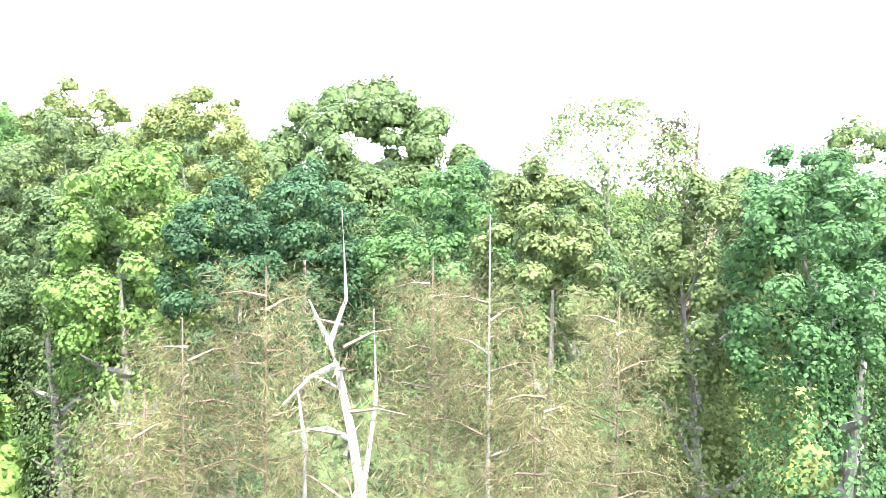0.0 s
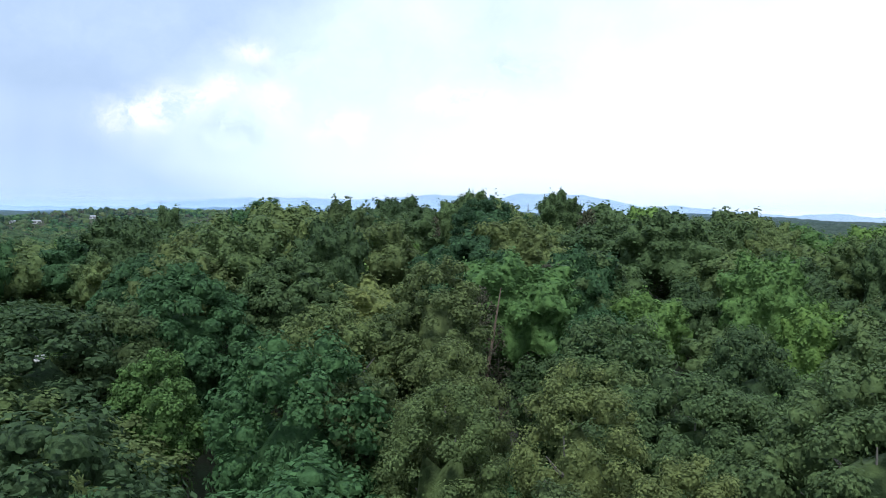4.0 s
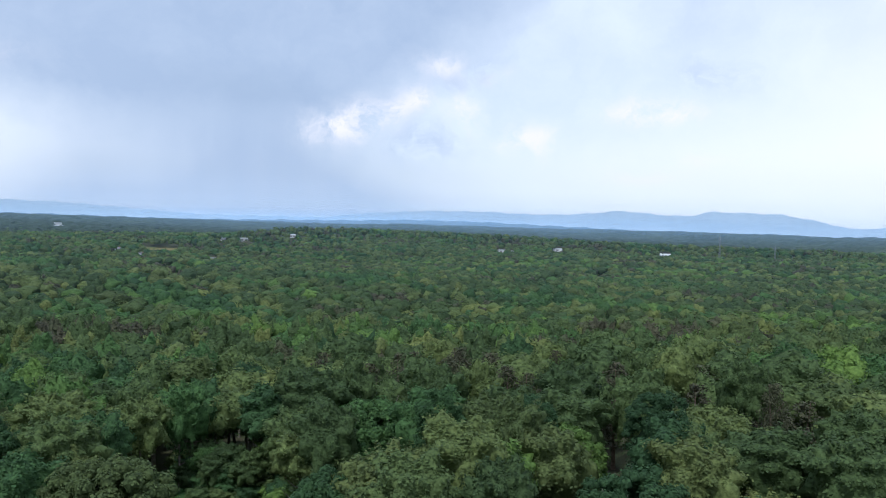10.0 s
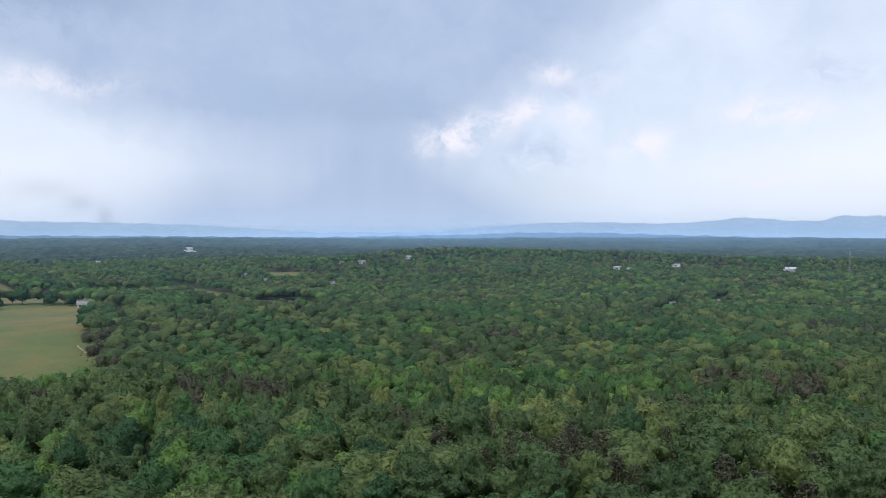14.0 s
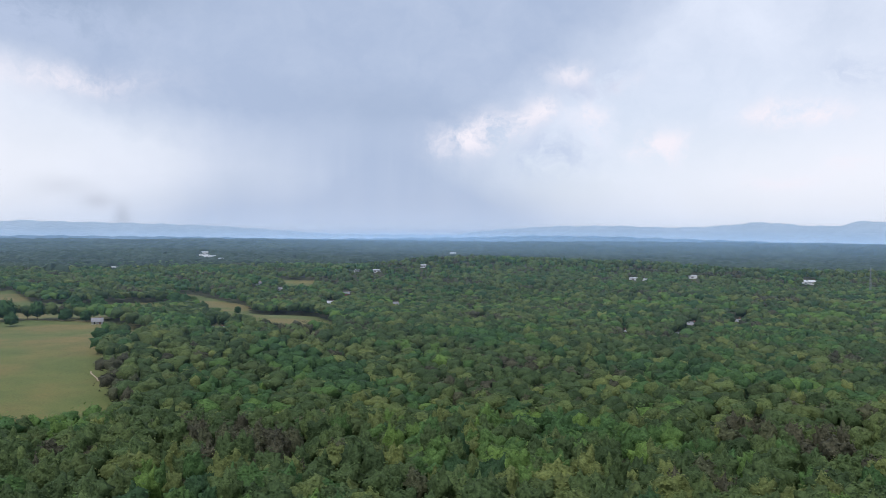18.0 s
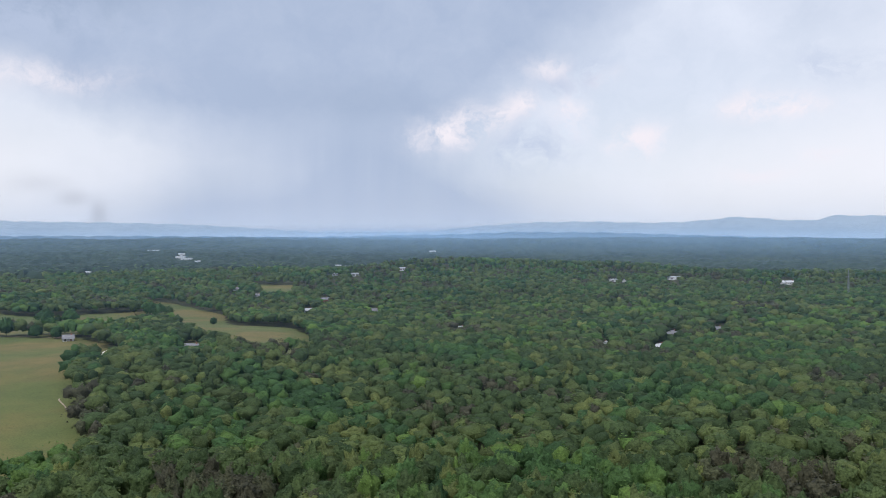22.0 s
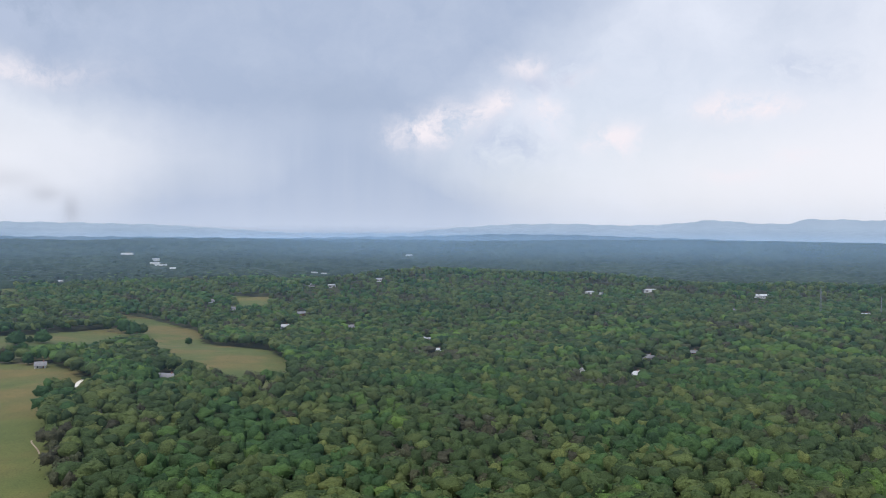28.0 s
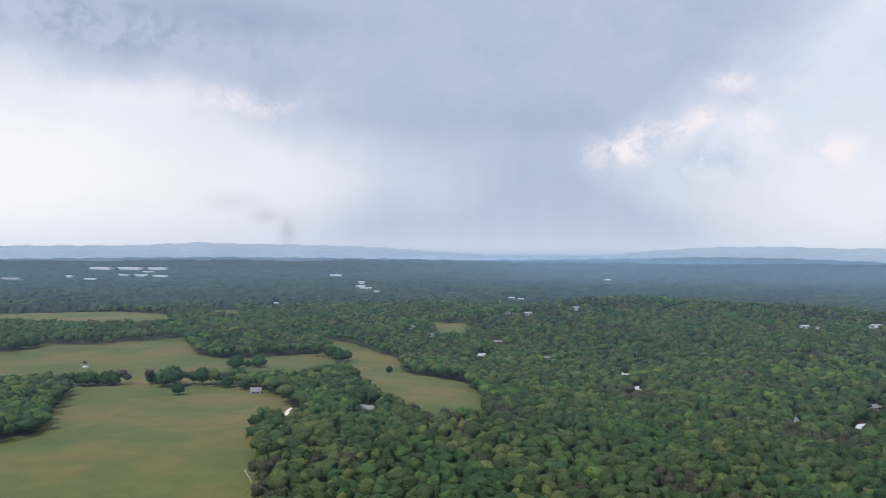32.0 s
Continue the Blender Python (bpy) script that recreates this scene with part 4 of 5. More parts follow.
joined_wood("woodland", 11, 175, 300, -41, 52, 7.4, 22, 520, 0.27, 3, "dense mixed green woodland crowns seen from above", 1.2)
joined_wood("woodland", 12, 300, 640, -41, 38, 6.9, 13, 130, 0.40, 2, "dense mixed green woodland crowns further off", 1.36)
joined_wood("distant_woodland", 13, 600, 1000, -41, 38, 8.4, 9, 34, 0.6, 2, "distant mixed woodland on rolling land", 1.55)
joined_wood("distant_woodland", 14, 1000, 1600, -41, 38, 11, 9, 16, 0.9, 1, "distant woodland in hazy air", 1.7)
joined_wood("distant_woodland", 15, 300, 800, 38, 80, 9, 16, 20, 0.6, 2, "distant woodland beyond a rise", 1.4)
joined_wood("distant_woodland", 16, 800, 1550, 38, 80, 13, 9, 14, 1.0, 1, "distant woodland beyond a rise", 1.7)


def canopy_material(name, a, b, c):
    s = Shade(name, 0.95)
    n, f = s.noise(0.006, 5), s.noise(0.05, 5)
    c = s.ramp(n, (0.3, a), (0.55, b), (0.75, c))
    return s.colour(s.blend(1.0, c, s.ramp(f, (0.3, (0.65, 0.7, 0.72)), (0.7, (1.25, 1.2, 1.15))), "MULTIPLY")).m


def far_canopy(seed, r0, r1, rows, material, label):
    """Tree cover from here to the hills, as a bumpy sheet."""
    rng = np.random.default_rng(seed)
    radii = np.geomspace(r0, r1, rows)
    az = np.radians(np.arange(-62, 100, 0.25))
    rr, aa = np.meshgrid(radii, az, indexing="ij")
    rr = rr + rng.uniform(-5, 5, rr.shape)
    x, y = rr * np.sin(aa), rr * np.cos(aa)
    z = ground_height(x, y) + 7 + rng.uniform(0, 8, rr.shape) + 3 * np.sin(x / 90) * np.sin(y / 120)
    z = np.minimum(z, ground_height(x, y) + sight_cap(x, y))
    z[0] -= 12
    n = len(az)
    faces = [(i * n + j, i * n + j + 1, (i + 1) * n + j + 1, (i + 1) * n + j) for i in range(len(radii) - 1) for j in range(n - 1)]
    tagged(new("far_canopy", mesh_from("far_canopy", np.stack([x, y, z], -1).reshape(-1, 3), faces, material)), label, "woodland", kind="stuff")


# Base colour darkened for the self-shadowing between crowns that a sheet lacks.
SHADED_CANOPY = canopy_material("far_canopy", (0.019, 0.033, 0.022), (0.026, 0.042, 0.026), (0.036, 0.052, 0.029))
far_canopy(5, 1540, 2400, 60, SHADED_CANOPY, "far unbroken woodland under the rain")
far_canopy(6, 2380, 3400, 40, SHADED_CANOPY, "far woodland on low hills")
far_canopy(7, 3380, 4640, 34, SHADED_CANOPY, "farthest woodland at the foot of the hills")


# ---- sheets that imitate haze and rain between the woods ----
def veil_material(name, thick, rain, streaks, top):
    """A blue see-through sheet that paints in distance haze: scatters daylight, lets the rest through; thicker at the
    headings in rain, for rain and denser haze, thinner at the treetops and high up.
    """
    s = Shade(name, 1.0)
    s.t.nodes.remove(s.b)
    split = s.put("ShaderNodeSeparateXYZ", Vector=s.where())

    def calc(op, a, b=0.0, c=0.0):
        n = s.t.nodes.new("ShaderNodeMath")
        n.operation = op
        for k, v in enumerate((a, b, c)):
            if hasattr(v, "links"):
                s.t.links.new(v, n.inputs[k])
            else:
                n.inputs[k].default_value = v
        return n.outputs[0]

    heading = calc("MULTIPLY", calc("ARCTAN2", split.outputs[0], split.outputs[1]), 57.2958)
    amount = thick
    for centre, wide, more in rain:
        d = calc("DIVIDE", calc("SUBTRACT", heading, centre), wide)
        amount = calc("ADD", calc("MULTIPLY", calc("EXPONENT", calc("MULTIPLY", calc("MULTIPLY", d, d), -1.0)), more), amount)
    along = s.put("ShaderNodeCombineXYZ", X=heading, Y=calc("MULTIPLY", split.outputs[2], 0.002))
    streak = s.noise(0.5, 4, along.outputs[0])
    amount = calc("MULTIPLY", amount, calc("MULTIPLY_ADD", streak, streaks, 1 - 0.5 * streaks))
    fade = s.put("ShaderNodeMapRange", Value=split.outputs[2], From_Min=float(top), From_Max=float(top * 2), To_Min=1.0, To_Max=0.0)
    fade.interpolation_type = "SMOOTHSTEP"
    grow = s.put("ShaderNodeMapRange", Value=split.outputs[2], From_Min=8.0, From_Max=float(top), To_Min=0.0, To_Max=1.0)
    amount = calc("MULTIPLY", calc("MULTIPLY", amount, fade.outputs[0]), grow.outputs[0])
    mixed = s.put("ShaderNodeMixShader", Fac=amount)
    # The blue diffuse part is the painted haze tint.
    clear, haze_blue = s.put("ShaderNodeBsdfTransparent"), s.put("ShaderNodeBsdfDiffuse", Color=(0.22, 0.36, 0.54))
    s.t.links.new(clear.outputs[0], mixed.inputs[1]), s.t.links.new(haze_blue.outputs[0], mixed.inputs[2])
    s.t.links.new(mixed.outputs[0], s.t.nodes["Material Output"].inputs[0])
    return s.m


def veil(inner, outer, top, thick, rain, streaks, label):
    """A bowl-shaped sheet added to imitate haze: it rises outward from the treetops, so that haze grows with distance.
    """
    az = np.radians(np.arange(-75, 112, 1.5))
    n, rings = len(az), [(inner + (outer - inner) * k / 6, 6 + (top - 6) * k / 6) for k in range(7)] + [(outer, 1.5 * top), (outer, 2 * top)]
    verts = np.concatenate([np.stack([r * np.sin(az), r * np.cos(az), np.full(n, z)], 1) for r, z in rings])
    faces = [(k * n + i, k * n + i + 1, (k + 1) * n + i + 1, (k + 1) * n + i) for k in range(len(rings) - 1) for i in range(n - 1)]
    tagged(new("haze_sheet", mesh_from("haze_sheet", verts, faces, veil_material("haze_sheet", thick, rain, streaks, top), True)), label, "haze", kind="stuff")


veil(300, 1150, 76, 0.09, [], 0.1, "thin blue sheet imitating distance haze over the woods")
veil(1480, 1800, 60, 0.08, [(20, 15, 0.08), (2, 8, 0.04)], 0.15, "thin blue sheet imitating haze beyond the wooded ridge")
veil(2200, 2700, 54, 0.08, [(-2, 9, 0.12), (20, 15, 0.10)], 0.2, "sheet imitating haze and falling rain before the hills")
veil(3600, 4150, 50, 0.10, [(-2, 12, 0.16)], 0.1, "sheet imitating pale rain haze at the foot of the hills")


# ---- dry conifers beside the launching place ----
def dry_conifer(x, y, h, spread, seed, forked):
    rng = np.random.default_rng(seed)
    z0 = float(ground_height(x, y))
    ob = new("dead_conifer")
    ob.location = (x, y, z0)
    bm = bmesh.new()
    top = Vector((rng.uniform(-0.1, 0.1), rng.uniform(-0.1, 0.1), h))
    stem = [Vector((0, 0, -0.3)), Vector((0.04, 0.02, h * 0.35)), Vector((-0.03, 0.05, h * 0.7)), top]
    tube(bm, stem, [0.1, 0.07, 0.04, 0.006] if forked else [0.08, 0.05, 0.025, 0.004], 7)
    if forked:
        bm.free()
        bm = bmesh.new()
        side = Vector((0.588, -0.809, 0))

        def bole(points, radii):
            tube(bm, [side * u + Vector((0, 0, h - down)) for u, down in points], radii, 7)

        bole([(0.08, h + 0.3), (0.12, 2.6), (0.1, 1.7), (0.04, 1.3), (-0.03, 0.95), (-0.08, 0.78), (0.02, 0.52), (0.0, 0)], [0.07, 0.042, 0.032, 0.028, 0.022, 0.019, 0.011, 0.003])
        bole([(-0.08, 0.78), (-0.13, 0.68), (-0.2, 0.52)], [0.022, 0.014, 0.005])
        bole([(-0.03, 0.9), (-0.2, 0.98), (-0.36, 1.14)], [0.022, 0.014, 0.006])
        bole([(0.05, 1.35), (-0.1, 1.28), (-0.3, 1.3)], [0.02, 0.015, 0.006])
        bole([(-0.24, 1.75), (-0.23, 1.4), (-0.27, 1.05)], [0.022, 0.016, 0.005])
        bole([(0.1, 1.7), (0.19, 1.1), (0.18, 0.58)], [0.018, 0.012, 0.004])
        bole([(0.1, 1.6), (-0.05, 1.9), (-0.12, 2.2)], [0.02, 0.014, 0.006])
    part("trunk", bm, PALE_BARK if seed < 3 else BROWN_BARK, ob, "bleached bare trunk" if seed < 3 else "")
    corners = []
    n = 70
    for k in range(n):
        f = (0.3 if seed < 3 else 0.42) + (0.66 if seed < 3 else 0.57) * k / n
        a = k * 2.4 + rng.uniform(-0.4, 0.4)
        reach = spread * min(1, 1.5 * (1.08 - f)) * rng.uniform(0.55, 1.0) + 0.12
        base = Vector((0, 0, h * f))
        tip = base + Vector((math.cos(a) * reach, math.sin(a) * reach, reach * rng.uniform(-0.1, 0.35)))
        bow = base.lerp(tip, 0.55) + Vector((0, 0, 0.08 * reach))
        bm = bmesh.new()
        tube(bm, [base, bow, tip], [0.013, 0.007, 0.002], 4)
        part("branch", bm, PALE_BARK if k % 6 == 0 and seed < 3 else BROWN_BARK, ob)
        m = 320 if forked else 640
        s = rng.uniform(0.38, 1.05, m)
        p = np.array(base)[None] * (1 - s)[:, None] + np.array(tip)[None] * s[:, None]
        p[:, 2] += 0.08 * reach * np.sin(np.pi * np.clip(s, 0, 1))
        p += rng.normal(scale=0.12, size=(m, 3))
        d = np.array(tip - base)[None] / max(reach, 0.1) * 0.5 + rng.normal(scale=0.55, size=(m, 3)) + np.array([0, 0, -0.45])
        d /= np.linalg.norm(d, axis=1)[:, None]
        w = np.cross(d, rng.normal(size=(m, 3)))
        w /= np.linalg.norm(w, axis=1)[:, None]
        ln, wd = rng.uniform(0.05, 0.14, (m, 1)), rng.uniform(0.0014, 0.0034, (m, 1))
        corners.append(np.stack([p, p + d * ln * 0.5 + w * wd, p + d * ln, p + d * ln * 0.5 - w * wd], 1))
    q = np.concatenate(corners)
    needles = new("needles", quads_mesh("needles", q, DRY_NEEDLE, rng.uniform(size=len(q))))
    needles.parent = ob
    tagged(ob, "dying conifer with brown drooping needles and bleached bare wood", "tree", "dead conifers by the clearing")


for x, y, h, spread, seed, forked in ((3.67, 3.39, 13.64, 1.1, 1, True), (5.38, 3.47, 13.62, 1.5, 2, False), (3.99, 5.26, 12.83, 1.6, 3, False), (6.55, 2.98, 12.97, 1.5, 4, False), (4.57, 5.04, 13.19, 1.6, 5, False), (5.60, 4.20, 13.28, 1.6, 6, False), (4.88, 2.74, 12.66, 1.3, 7, False), (3.33, 4.99, 12.42, 1.2, 9, False)):
    dry_conifer(x, y, h, spread, seed, forked)


# ---- the park drive with its monument ----
def ribbon(name, points, width, lift, material, label, category):
    """A strip of ground along points, draped on the land."""
    pts = [Vector((x, y, 0)) for x, y in points]
    fine = []
    for k in range(len(pts) - 1):
        p0, p1, p2, p3 = pts[max(k - 1, 0)], pts[k], pts[k + 1], pts[min(k + 2, len(pts) - 1)]
        for j in range(6):
            t = j / 6
            fine.append(0.5 * ((2 * p1) + (p2 - p0) * t + (2 * p0 - 5 * p1 + 4 * p2 - p3) * t * t + (3 * p1 - p0 - 3 * p2 + p3) * t ** 3))
    fine.append(pts[-1])
    verts, faces = [], []
    for k, p in enumerate(fine):
        d = (fine[min(k + 1, len(fine) - 1)] - fine[max(k - 1, 0)]).normalized()
        side = Vector((-d.y, d.x, 0)) * width / 2
        for s in (-1, -0.33, 0.33, 1):
            q = p + side * s
            verts.append((q.x, q.y, float(ground_height(q.x, q.y)) + lift))
        if k:
            a = 4 * (k - 1)
            faces += [(a + i, a + i + 1, a + i + 5, a + i + 4) for i in range(3)]
    return tagged(new(name, mesh_from(name, verts, faces, material, True)), label, category, kind="structure")


draped("lawn", [(-23, 122), (-1, 122), (-3, 96), (-4, 64), (-12, 62), (-26, 94)], 1.5, 0.12, LAWN, "mown grass beside the park drive under trees", "lawn")
ribbon("road", [(-24, 84), (-16.5, 93), (-12.5, 99), (-9, 103), (-2, 105), (6, 104)], 5.2, 0.22, ASPHALT, "grey-brown asphalt park drive that curves through the wood", "road")
ribbon("kerb", [(-27, 87), (-19.2, 95.5), (-14.5, 101.6), (-10, 105.9), (-2, 107.9), (6, 107)], 0.4, 0.32, GRANITE, "pale stone kerb along the park drive", "kerb")
ribbon("verge", [(-21, 82), (-14, 90.5), (-10.5, 96), (-7.5, 99.5)], 1.6, 0.2, DIRT, "worn sandy shoulder of the park drive", "verge")


def monument(x, y, turn):
    """A regimental stone: stepped base, die with a bronze panel, cornice and rough cap."""
    ob = new("stone_monument")
    ob.matrix_world = pose(x, y, float(ground_height(x, y)), 0, 0, turn)
    part("plinth", box(bmesh.new(), -1.05, -0.8, -0.1, 1.05, 0.8, 0.38, 0.03), GRANITE, ob)
    part("step", box(bmesh.new(), -0.86, -0.64, 0.38, 0.86, 0.64, 0.7, 0.04), GRANITE, ob)
    part("die", box(bmesh.new(), -0.68, -0.5, 0.7, 0.68, 0.5, 2.05, 0.05), GRANITE, ob)
    part("cornice", box(bmesh.new(), -0.8, -0.6, 2.05, 0.8, 0.6, 2.28, 0.05), GRANITE, ob)
    bm = bmesh.new()
    box(bm, -0.62, -0.46, 2.28, 0.62, 0.46, 2.75, 0.12)
    for v in bm.verts:
        v.co += 0.03 * noise.noise_vector(v.co * 3)
    part("cap", bm, GRANITE, ob, "rough-hewn granite cap")
    part("panel", box(bmesh.new(), -0.36, -0.55, 1.0, 0.36, -0.5, 1.75, 0.01), BRONZE, ob, "dark bronze relief panel")
    tagged(ob, "grey granite regimental monument with dark bronze panel on mown grass", "monument")


monument(-6.8, 112.6, 18)


# ---- farms and houses ----
def house(x, y, w, d, eaves, rise, turn, wall, roof, label, chimney=True, dormer=False):
    ob = new("house")
    ob.matrix_world = pose(x, y, float(ground_height(x, y)) + 0, 0, 0, turn)
    bm = bmesh.new()
    v = [bm.verts.new(c) for c in ((-w / 2, -d / 2, -1), (w / 2, -d / 2, -1), (w / 2, d / 2, -1), (-w / 2, d / 2, -1), (-w / 2, -d / 2, eaves), (w / 2, -d / 2, eaves), (w / 2, d / 2, eaves), (-w / 2, d / 2, eaves), (-w / 2, 0, eaves + rise), (w / 2, 0, eaves + rise))]
    for f in ((0, 1, 5, 4), (2, 3, 7, 6), (1, 2, 6, 9, 5), (3, 0, 4, 8, 7), (3, 2, 1, 0), (4, 5, 9, 8), (6, 7, 8, 9)):
        bm.faces.new([v[i] for i in f])
    walls = part("wall", bm, wall, ob)
    over, k = 0.5, rise / (d / 2)
    for s in (-1, 1):
        bm = bmesh.new()
        pts = [(-w / 2 - over, 0, eaves + rise + 0.06), (w / 2 + over, 0, eaves + rise + 0.06), (w / 2 + over, s * (d / 2 + over), eaves - k * over + 0.06), (-w / 2 - over, s * (d / 2 + over), eaves - k * over + 0.06)]
        lo, hi = [bm.verts.new(p) for p in pts], [bm.verts.new((p[0], p[1], p[2] + 0.18)) for p in pts]
        bm.faces.new(lo), bm.faces.new(hi[::-1])
        for i in range(4):
            bm.faces.new((lo[i], lo[(i + 1) % 4], hi[(i + 1) % 4], hi[i]))
        bmesh.ops.recalc_face_normals(bm, faces=bm.faces)
        part("roof_slope", bm, roof, ob)
    if chimney:
        part("chimney", box(bmesh.new(), w * 0.22, -0.4, eaves + rise * 0.5, w * 0.22 + 0.8, 0.4, eaves + rise + 1.0, 0.03), BRICK_RED, ob)
    n = max(2, int(w / 3))
    for s in (-1, 1):
        for i in range(n):
            cx = -w / 2 + w * (i + 0.5) / n
            if s < 0 and i == n // 2:
                part("door", box(bmesh.new(), cx - 0.5, -d / 2 - 0.06, 0, cx + 0.5, -d / 2 + 0.02, 2.05, 0.02), BRICK_RED, ob)
                continue
            pane = part("window", box(bmesh.new(), cx - 0.55, s * d / 2 - 0.05, 0.95, cx + 0.55, s * d / 2 + 0.05, 2.2, 0.01), DARK_GLASS, ob)
            part("sill", box(bmesh.new(), cx - 0.65, s * d / 2 - 0.1, 0.85, cx + 0.65, s * d / 2 + 0.1, 0.95), WHITE_SIDING, pane)
    if dormer:
        part("porch", box(bmesh.new(), -w * 0.4, -d / 2 - 2.4, 2.4, w * 0.4, -d / 2 - 0.52, 2.6, 0.03), roof, ob)
        for px in (-w * 0.38, -w * 0.13, w * 0.13, w * 0.38):
            part("porch_post", box(bmesh.new(), px - 0.08, -d / 2 - 2.3, -0.5, px + 0.08, -d / 2 - 2.14, 2.4), WHITE_SIDING, ob)
    return tagged(ob, label, "house")


house(-251, 634, 7.7, 5.2, 2.55, 2.40, 20, WHITE_SIDING, GREY_SHINGLE, "white farmhouse with grey roof and porch beside the pasture", dormer=True)
house(-147, 580, 11.9, 6.3, 2.55, 1.95, -15, BRICK_RED, GREY_SHINGLE, "low brick house with grey roof in a gap in the woods", dormer=True)
house(-122, 993, 11.2, 6.3, 2.55, 2.25, 30, WHITE_SIDING, PALE_ROOF, "white house with pale metal roof among trees")
house(43, 759, 8.0, 6.3, 2.55, 2.10, 40, WHITE_SIDING, PALE_ROOF, "pale-roofed white house among trees")
house(38, 884, 7.0, 5.6, 2.55, 1.88, 10, WHITE_SIDING, PALE_ROOF, "small white house with pale roof among trees")
house(213, 696, 10.5, 6.3, 2.55, 2.25, 0, WHITE_SIDING, GREY_SHINGLE, "white house with grey roof in the valley woods")
house(180, 617, 9.0, 6.3, 2.55, 1.95, 25, WHITE_SIDING, PALE_ROOF, "pale-roofed white house in the valley woods")
house(144, 632, 6.0, 4.9, 2.55, 1.80, 70, WHITE_SIDING, PALE_ROOF, "small pale-roofed house in the woods")
house(258, 714, 7.5, 5.2, 2.55, 1.80, 15, BRICK_RED, GREY_SHINGLE, "brick house with grey roof in the valley woods")
house(444, 1079, 9.0, 6.0, 2.55, 1.90, 20, WHITE_SIDING, GREY_SHINGLE, "grey-roofed white house below the mast")
house(547, 1219, 14.0, 7.0, 3.40, 2.25, 5, WHITE_SIDING, PALE_ROOF, "white house on the far rise with pale roof")
house(532, 1212, 8.0, 6.3, 3.40, 2.25, 40, WHITE_SIDING, PALE_ROOF, "white farm building on the far rise")
house(597, 1039, 12.0, 6.5, 2.55, 2.00, 10, WHITE_SIDING, PALE_ROOF, "long white house with pale roof among far woods")
house(-45, 995, 13.0, 6.3, 2.55, 1.88, 15, WHITE_SIDING, GREY_SHINGLE, "grey-roofed house in the valley")
house(-116, 1121, 11.2, 7.0, 2.55, 2.25, 25, BRICK_RED, GREY_SHINGLE, "brick house with grey roof far off in the woods")
house(-254, 1230, 8.4, 5.6, 2.55, 2.25, 25, WHITE_SIDING, GREY_SHINGLE, "small white house far off in the woods")
house(-211, 1165, 8.4, 5.6, 2.55, 2.00, -10, WHITE_SIDING, GREY_SHINGLE, "small grey-roofed house beside a far clearing")


def shed(x, y, w, d, h, turn, label, roof=PALE_ROOF, wall=WHITE_SIDING):
    """A long low building with a shallow roof, far off."""
    ob = new("warehouse")
    ob.matrix_world = pose(x, y, float(ground_height(x, y)), 0, 0, turn)
    part("wall", box(bmesh.new(), -w / 2, -d / 2, -1, w / 2, d / 2, h - 0.8, 0.05), wall, ob)
    bm = bmesh.new()
    box(bm, -w / 2 - 0.5, -d / 2 - 0.5, h - 0.8, w / 2 + 0.5, d / 2 + 0.5, h)
    for v in bm.verts:
        if v.co.z > h - 0.4 and abs(v.co.y) > 0.1:
            v.co.y *= 0.25
    part("roof", bm, roof, ob)
    for i in range(max(2, int(w / 14))):
        cx = -w / 2 + w * (i + 0.5) / max(2, int(w / 14))
        part("bay_door", box(bmesh.new(), cx - 1.8, -d / 2 - 0.12, 0, cx + 1.8, -d / 2, min(4.2, h - 2)), GREY_SHINGLE, ob)
    return tagged(ob, label, "building")


shed(309, 1305, 13, 8, 4.6, 8, "long white farm building with pale roof in far woods")
shed(325, 1299, 8, 7, 4.4, 60, "white barn with pale roof in far woods")
shed(395, 1280, 18, 8, 4.4, 0, "long pale-roofed building far off")
shed(-522, 1973, 26, 12, 6.5, 10, "white commercial building far off in the woods")
shed(-577, 2124, 19, 13, 9.6, 30, "white hall far off in the woods")
shed(-467, 1865, 16, 10, 7.2, 0, "low white building far off")
shed(-545, 2010, 22, 12, 7.2, -10, "pale-roofed store far off in the woods")
shed(-1866, 3036, 88, 32, 12, -5, "long white warehouse on the hazy plain")
shed(-1764, 3064, 96, 32, 12, 0, "long white warehouse on the hazy plain")
shed(-1654, 3081, 72, 32, 12, 4, "long white warehouse on the hazy plain")
shed(-1483, 2538, 40, 19, 8.8, 0, "white warehouse far off among trees")
shed(-1425, 2546, 44, 19, 8.8, 10, "white warehouse far off among trees")
shed(-1363, 2559, 48, 19, 8.0, 0, "low white works building far off")
shed(-1578, 2866, 40, 19, 9.0, 0, "pale works hall far off among trees")
shed(-1571, 2385, 21, 16, 9.6, 0, "white building far off among trees")
shed(-1480, 2350, 40, 16, 8.0, 0, "low pale building far off among trees")
shed(-1647, 2219, 60, 20, 7.2, 0, "pale works building far off")
shed(-1007, 2469, 16, 10, 9.0, 0, "small white hall far off in the woods")
shed(-881, 2905, 40, 14, 9.0, 0, "white building far off on a wooded slope")
shed(63, 2946, 22, 12, 7.0, 0, "white building on a far wooded rise")
shed(-169, 1903, 14, 8, 5.4, 0, "pale roofs far off in the woods")
shed(-147, 1892, 13, 8, 5.2, 10, "pale-roofed building far off in the woods")
shed(-91, 1331, 12, 7, 4.4, 15, "pale-roofed low building in the woods")
shed(-124, 1354, 8, 6, 4.4, 15, "small pale-roofed building in the woods")
shed(-18, 1375, 9, 7, 4.6, 0, "grey-roofed building on the wooded rise")
shed(-577, 1526, 12, 8, 6.0, 0, "small white barn beside far woods")
shed(-457, 731, 4.0, 3.0, 2.6, 0, "small white field shed standing in the pasture")


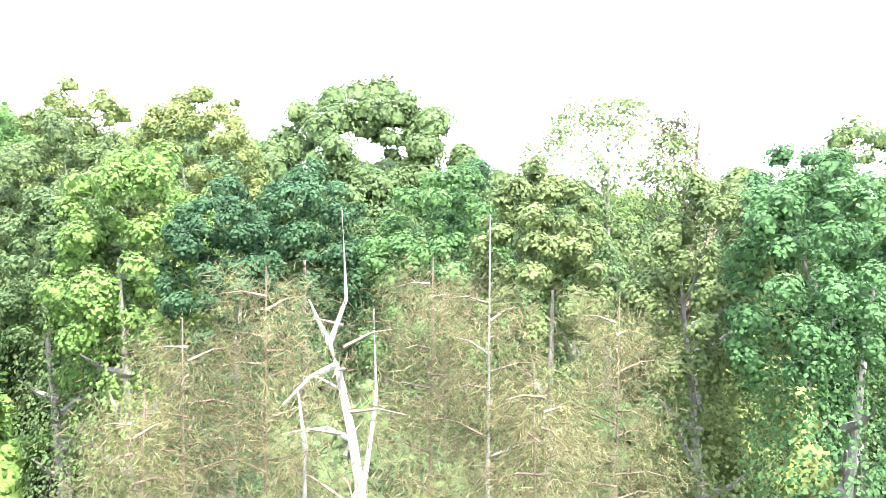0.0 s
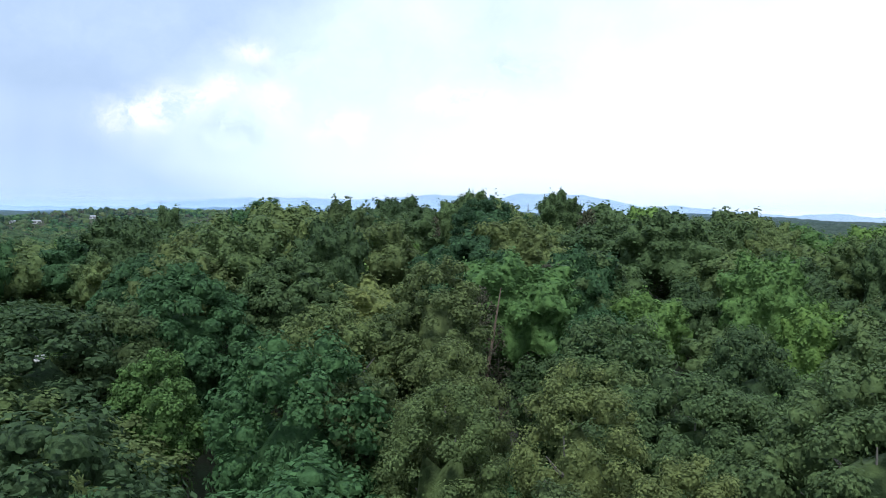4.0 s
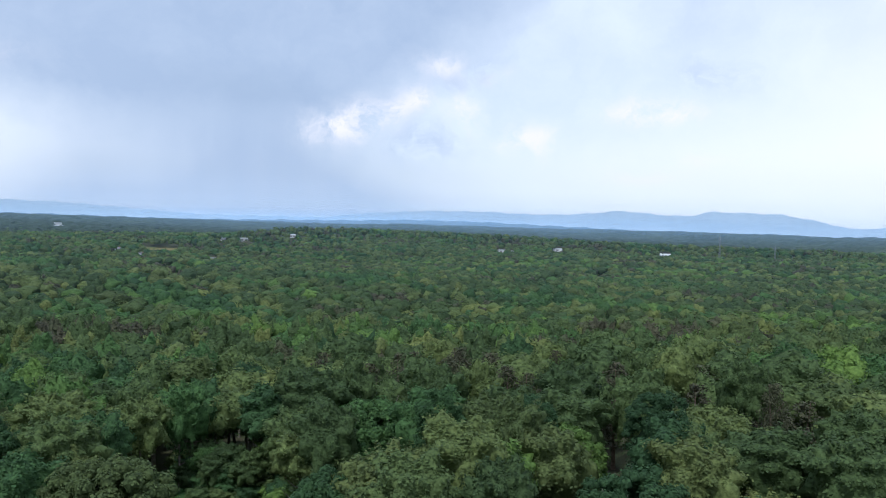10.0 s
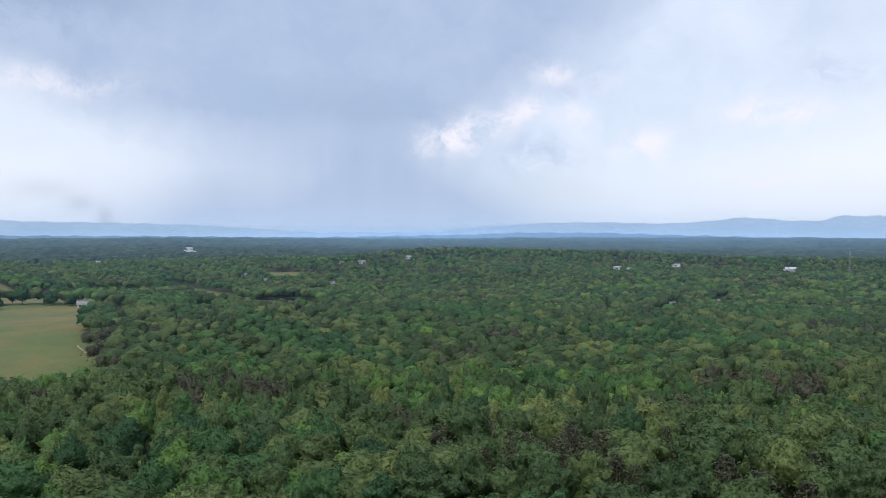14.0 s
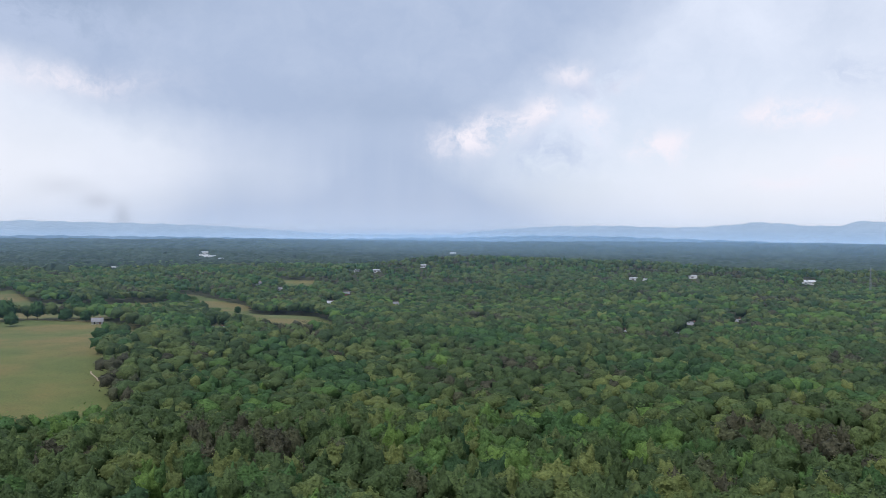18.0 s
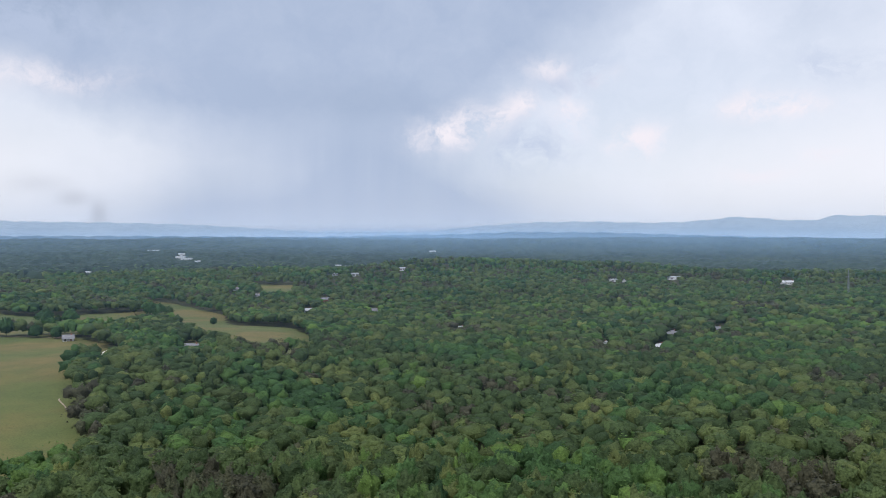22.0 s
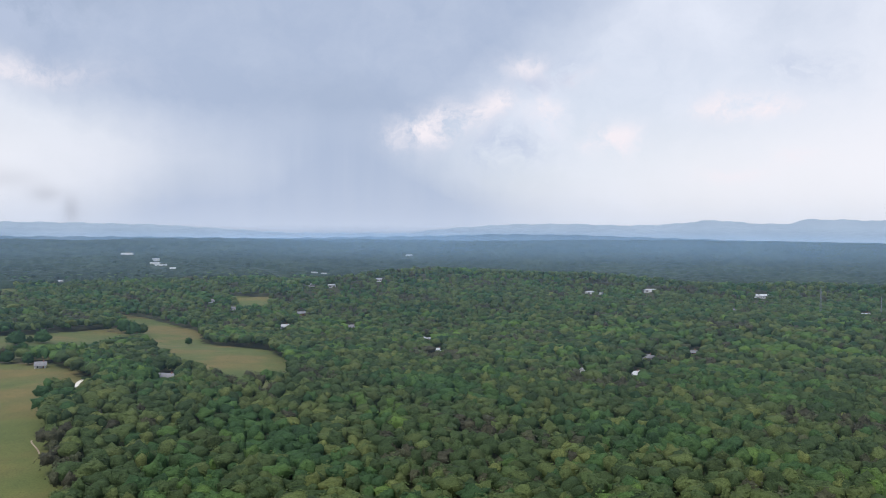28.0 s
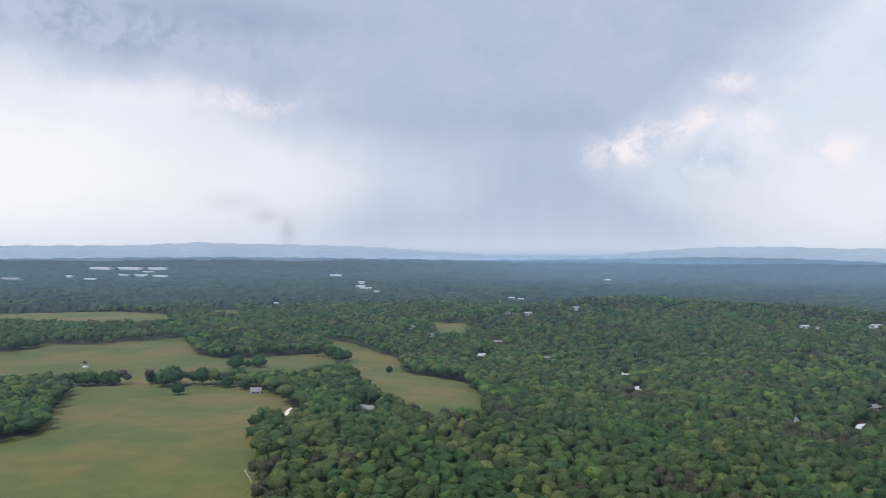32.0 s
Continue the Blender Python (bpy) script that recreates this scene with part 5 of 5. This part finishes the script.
def mast(x, y, h, label):
    """A lattice tower."""
    ob = new("lattice_mast")
    ob.location = (x, y, float(ground_height(x, y)))
    w0, w1 = h * 0.03, h * 0.008
    corners = [(-1, -1), (1, -1), (1, 1), (-1, 1)]
    for cx, cy in corners:
        bm = bmesh.new()
        tube(bm, [(cx * w0, cy * w0, -0.5), (cx * w1, cy * w1, h)], [0.13, 0.09], 5)
        part("leg", bm, STEEL, ob)
    for k in range(9):
        f0, f1 = k / 9, (k + 1) / 9
        a, b = w0 + (w1 - w0) * f0, w0 + (w1 - w0) * f1
        for i in range(4):
            p, q = corners[i], corners[(i + 1) % 4]
            bm = bmesh.new()
            tube(bm, [(p[0] * a, p[1] * a, h * f0), (q[0] * b, q[1] * b, h * f1)], [0.05, 0.05], 4)
            part("brace", bm, STEEL, ob)
    for z in (0.8, 0.9):
        bm = bmesh.new()
        tube(bm, [(-h * 0.07, 0, h * z), (h * 0.07, 0, h * z)], [0.1, 0.1], 5)
        part("cross_arm", bm, STEEL, ob)
    tagged(ob, label, "tower")


mast(474, 914, 38, "grey steel lattice mast above the woods")
mast(549.8, 924.8, 30, "grey steel lattice mast above the woods")


# ---- the farm: drive, lane and field trees ----
ribbon("driveway", [(-192.3, 538.2), (-196.1, 551.8), (-199.9, 565.3), (-201.5, 575.2), (-200.8, 583.5)], 2.8, 0.75, GRAVEL, "pale gravel driveway bending out of the woods", "driveway")
ribbon("dirt_path", [(-174.0, 432.0), (-172.3, 428.0), (-166.1, 418.9), (-162.5, 412.5)], 0.8, 0.75, DIRT, "worn dirt track along the wood edge", "path")
ribbon("farm_lane", [(-412.1, 640.3), (-382.6, 653.5), (-339.8, 667.0), (-265.0, 653.5)], 2.2, 0.75, DIRT, "unpaved farm lane across the pasture", "lane")
ribbon("field_track", [(-291.0, 943.3), (-277.5, 925.3), (-259.0, 889.9), (-241.8, 848.3)], 3, 0.75, DIRT, "pale track beside the far pasture", "path")
ribbon("access_road", [(-302.8, 1950.1), (-272.9, 1916.7), (-244.3, 1830.3), (-213.4, 1722.0), (-172.9, 1586.9)], 16, 1.2, GRAVEL, "broad pale paved yard far off in the woods", "road")
FIELD_TREES = [
    (-407.7, 645.1, 11.0, 5.0, "maple_tree"),
    (-398.5, 642.6, 13.4, 6.9, "maple_tree"),
    (-394.3, 649.4, 9.0, 4.5, "maple_tree"),
    (-386.3, 648.8, 11.9, 5.4, "oak_tree"),
    (-379.5, 650.0, 9.9, 4.9, "maple_tree"),
    (-353.6, 662.6, 9.8, 4.9, "maple_tree"),
    (-349.0, 665.4, 6.9, 3.9, "oak_tree"),
    (-336.5, 651.3, 14.4, 7.2, "maple_tree"),
    (-327.9, 650.8, 18.1, 8.6, "maple_tree"),
    (-307.1, 617.8, 10.8, 5.0, "maple_tree"),
    (-319.5, 668.5, 10.7, 3.9, "oak_tree"),
    (-308.6, 662.2, 15.3, 6.2, "maple_tree"),
    (-283.5, 654.4, 11.2, 5.1, "maple_tree"),
    (-281.0, 673.1, 14.3, 5.7, "maple_tree"),
    (-265.2, 647.4, 9.2, 4.1, "maple_tree"),
    (-324.0, 765.1, 13.1, 8.2, "maple_tree"),
    (-309.0, 781.9, 13.2, 7.7, "maple_tree"),
    (-319.9, 782.0, 6.7, 3.3, "oak_tree"),
    (-187.9, 812.9, 8.2, 3.3, "maple_tree"),
    (-295.5, 916.1, 15.2, 6.3, "oak_tree"),
    (-277.0, 909.2, 16.2, 7.5, "maple_tree"),
    (-261.4, 889.5, 15.8, 7.9, "maple_tree"),
    (-255.9, 902.7, 12.3, 5.5, "oak_tree"),
    (-474.7, 757.3, 2.9, 1.8, "maple_tree"),
    (-602.8, 832.6, 17.6, 10.8, "oak_tree"),
    (-594.3, 844.2, 17.7, 9.5, "oak_tree"),
]
for k, (x, y, h, r, kind) in enumerate(FIELD_TREES):
    ob = feature_tree(kind, x, y, h * 1.1, r * 1.15, 700 + k, 0.02, (0.2, 0.45, 0.3)[k % 3], 1.0, 1.1)
    ob.name = "field_tree"
    tagged(ob, "dark round-headed tree standing alone in the pasture", "tree", "single trees in the pasture")
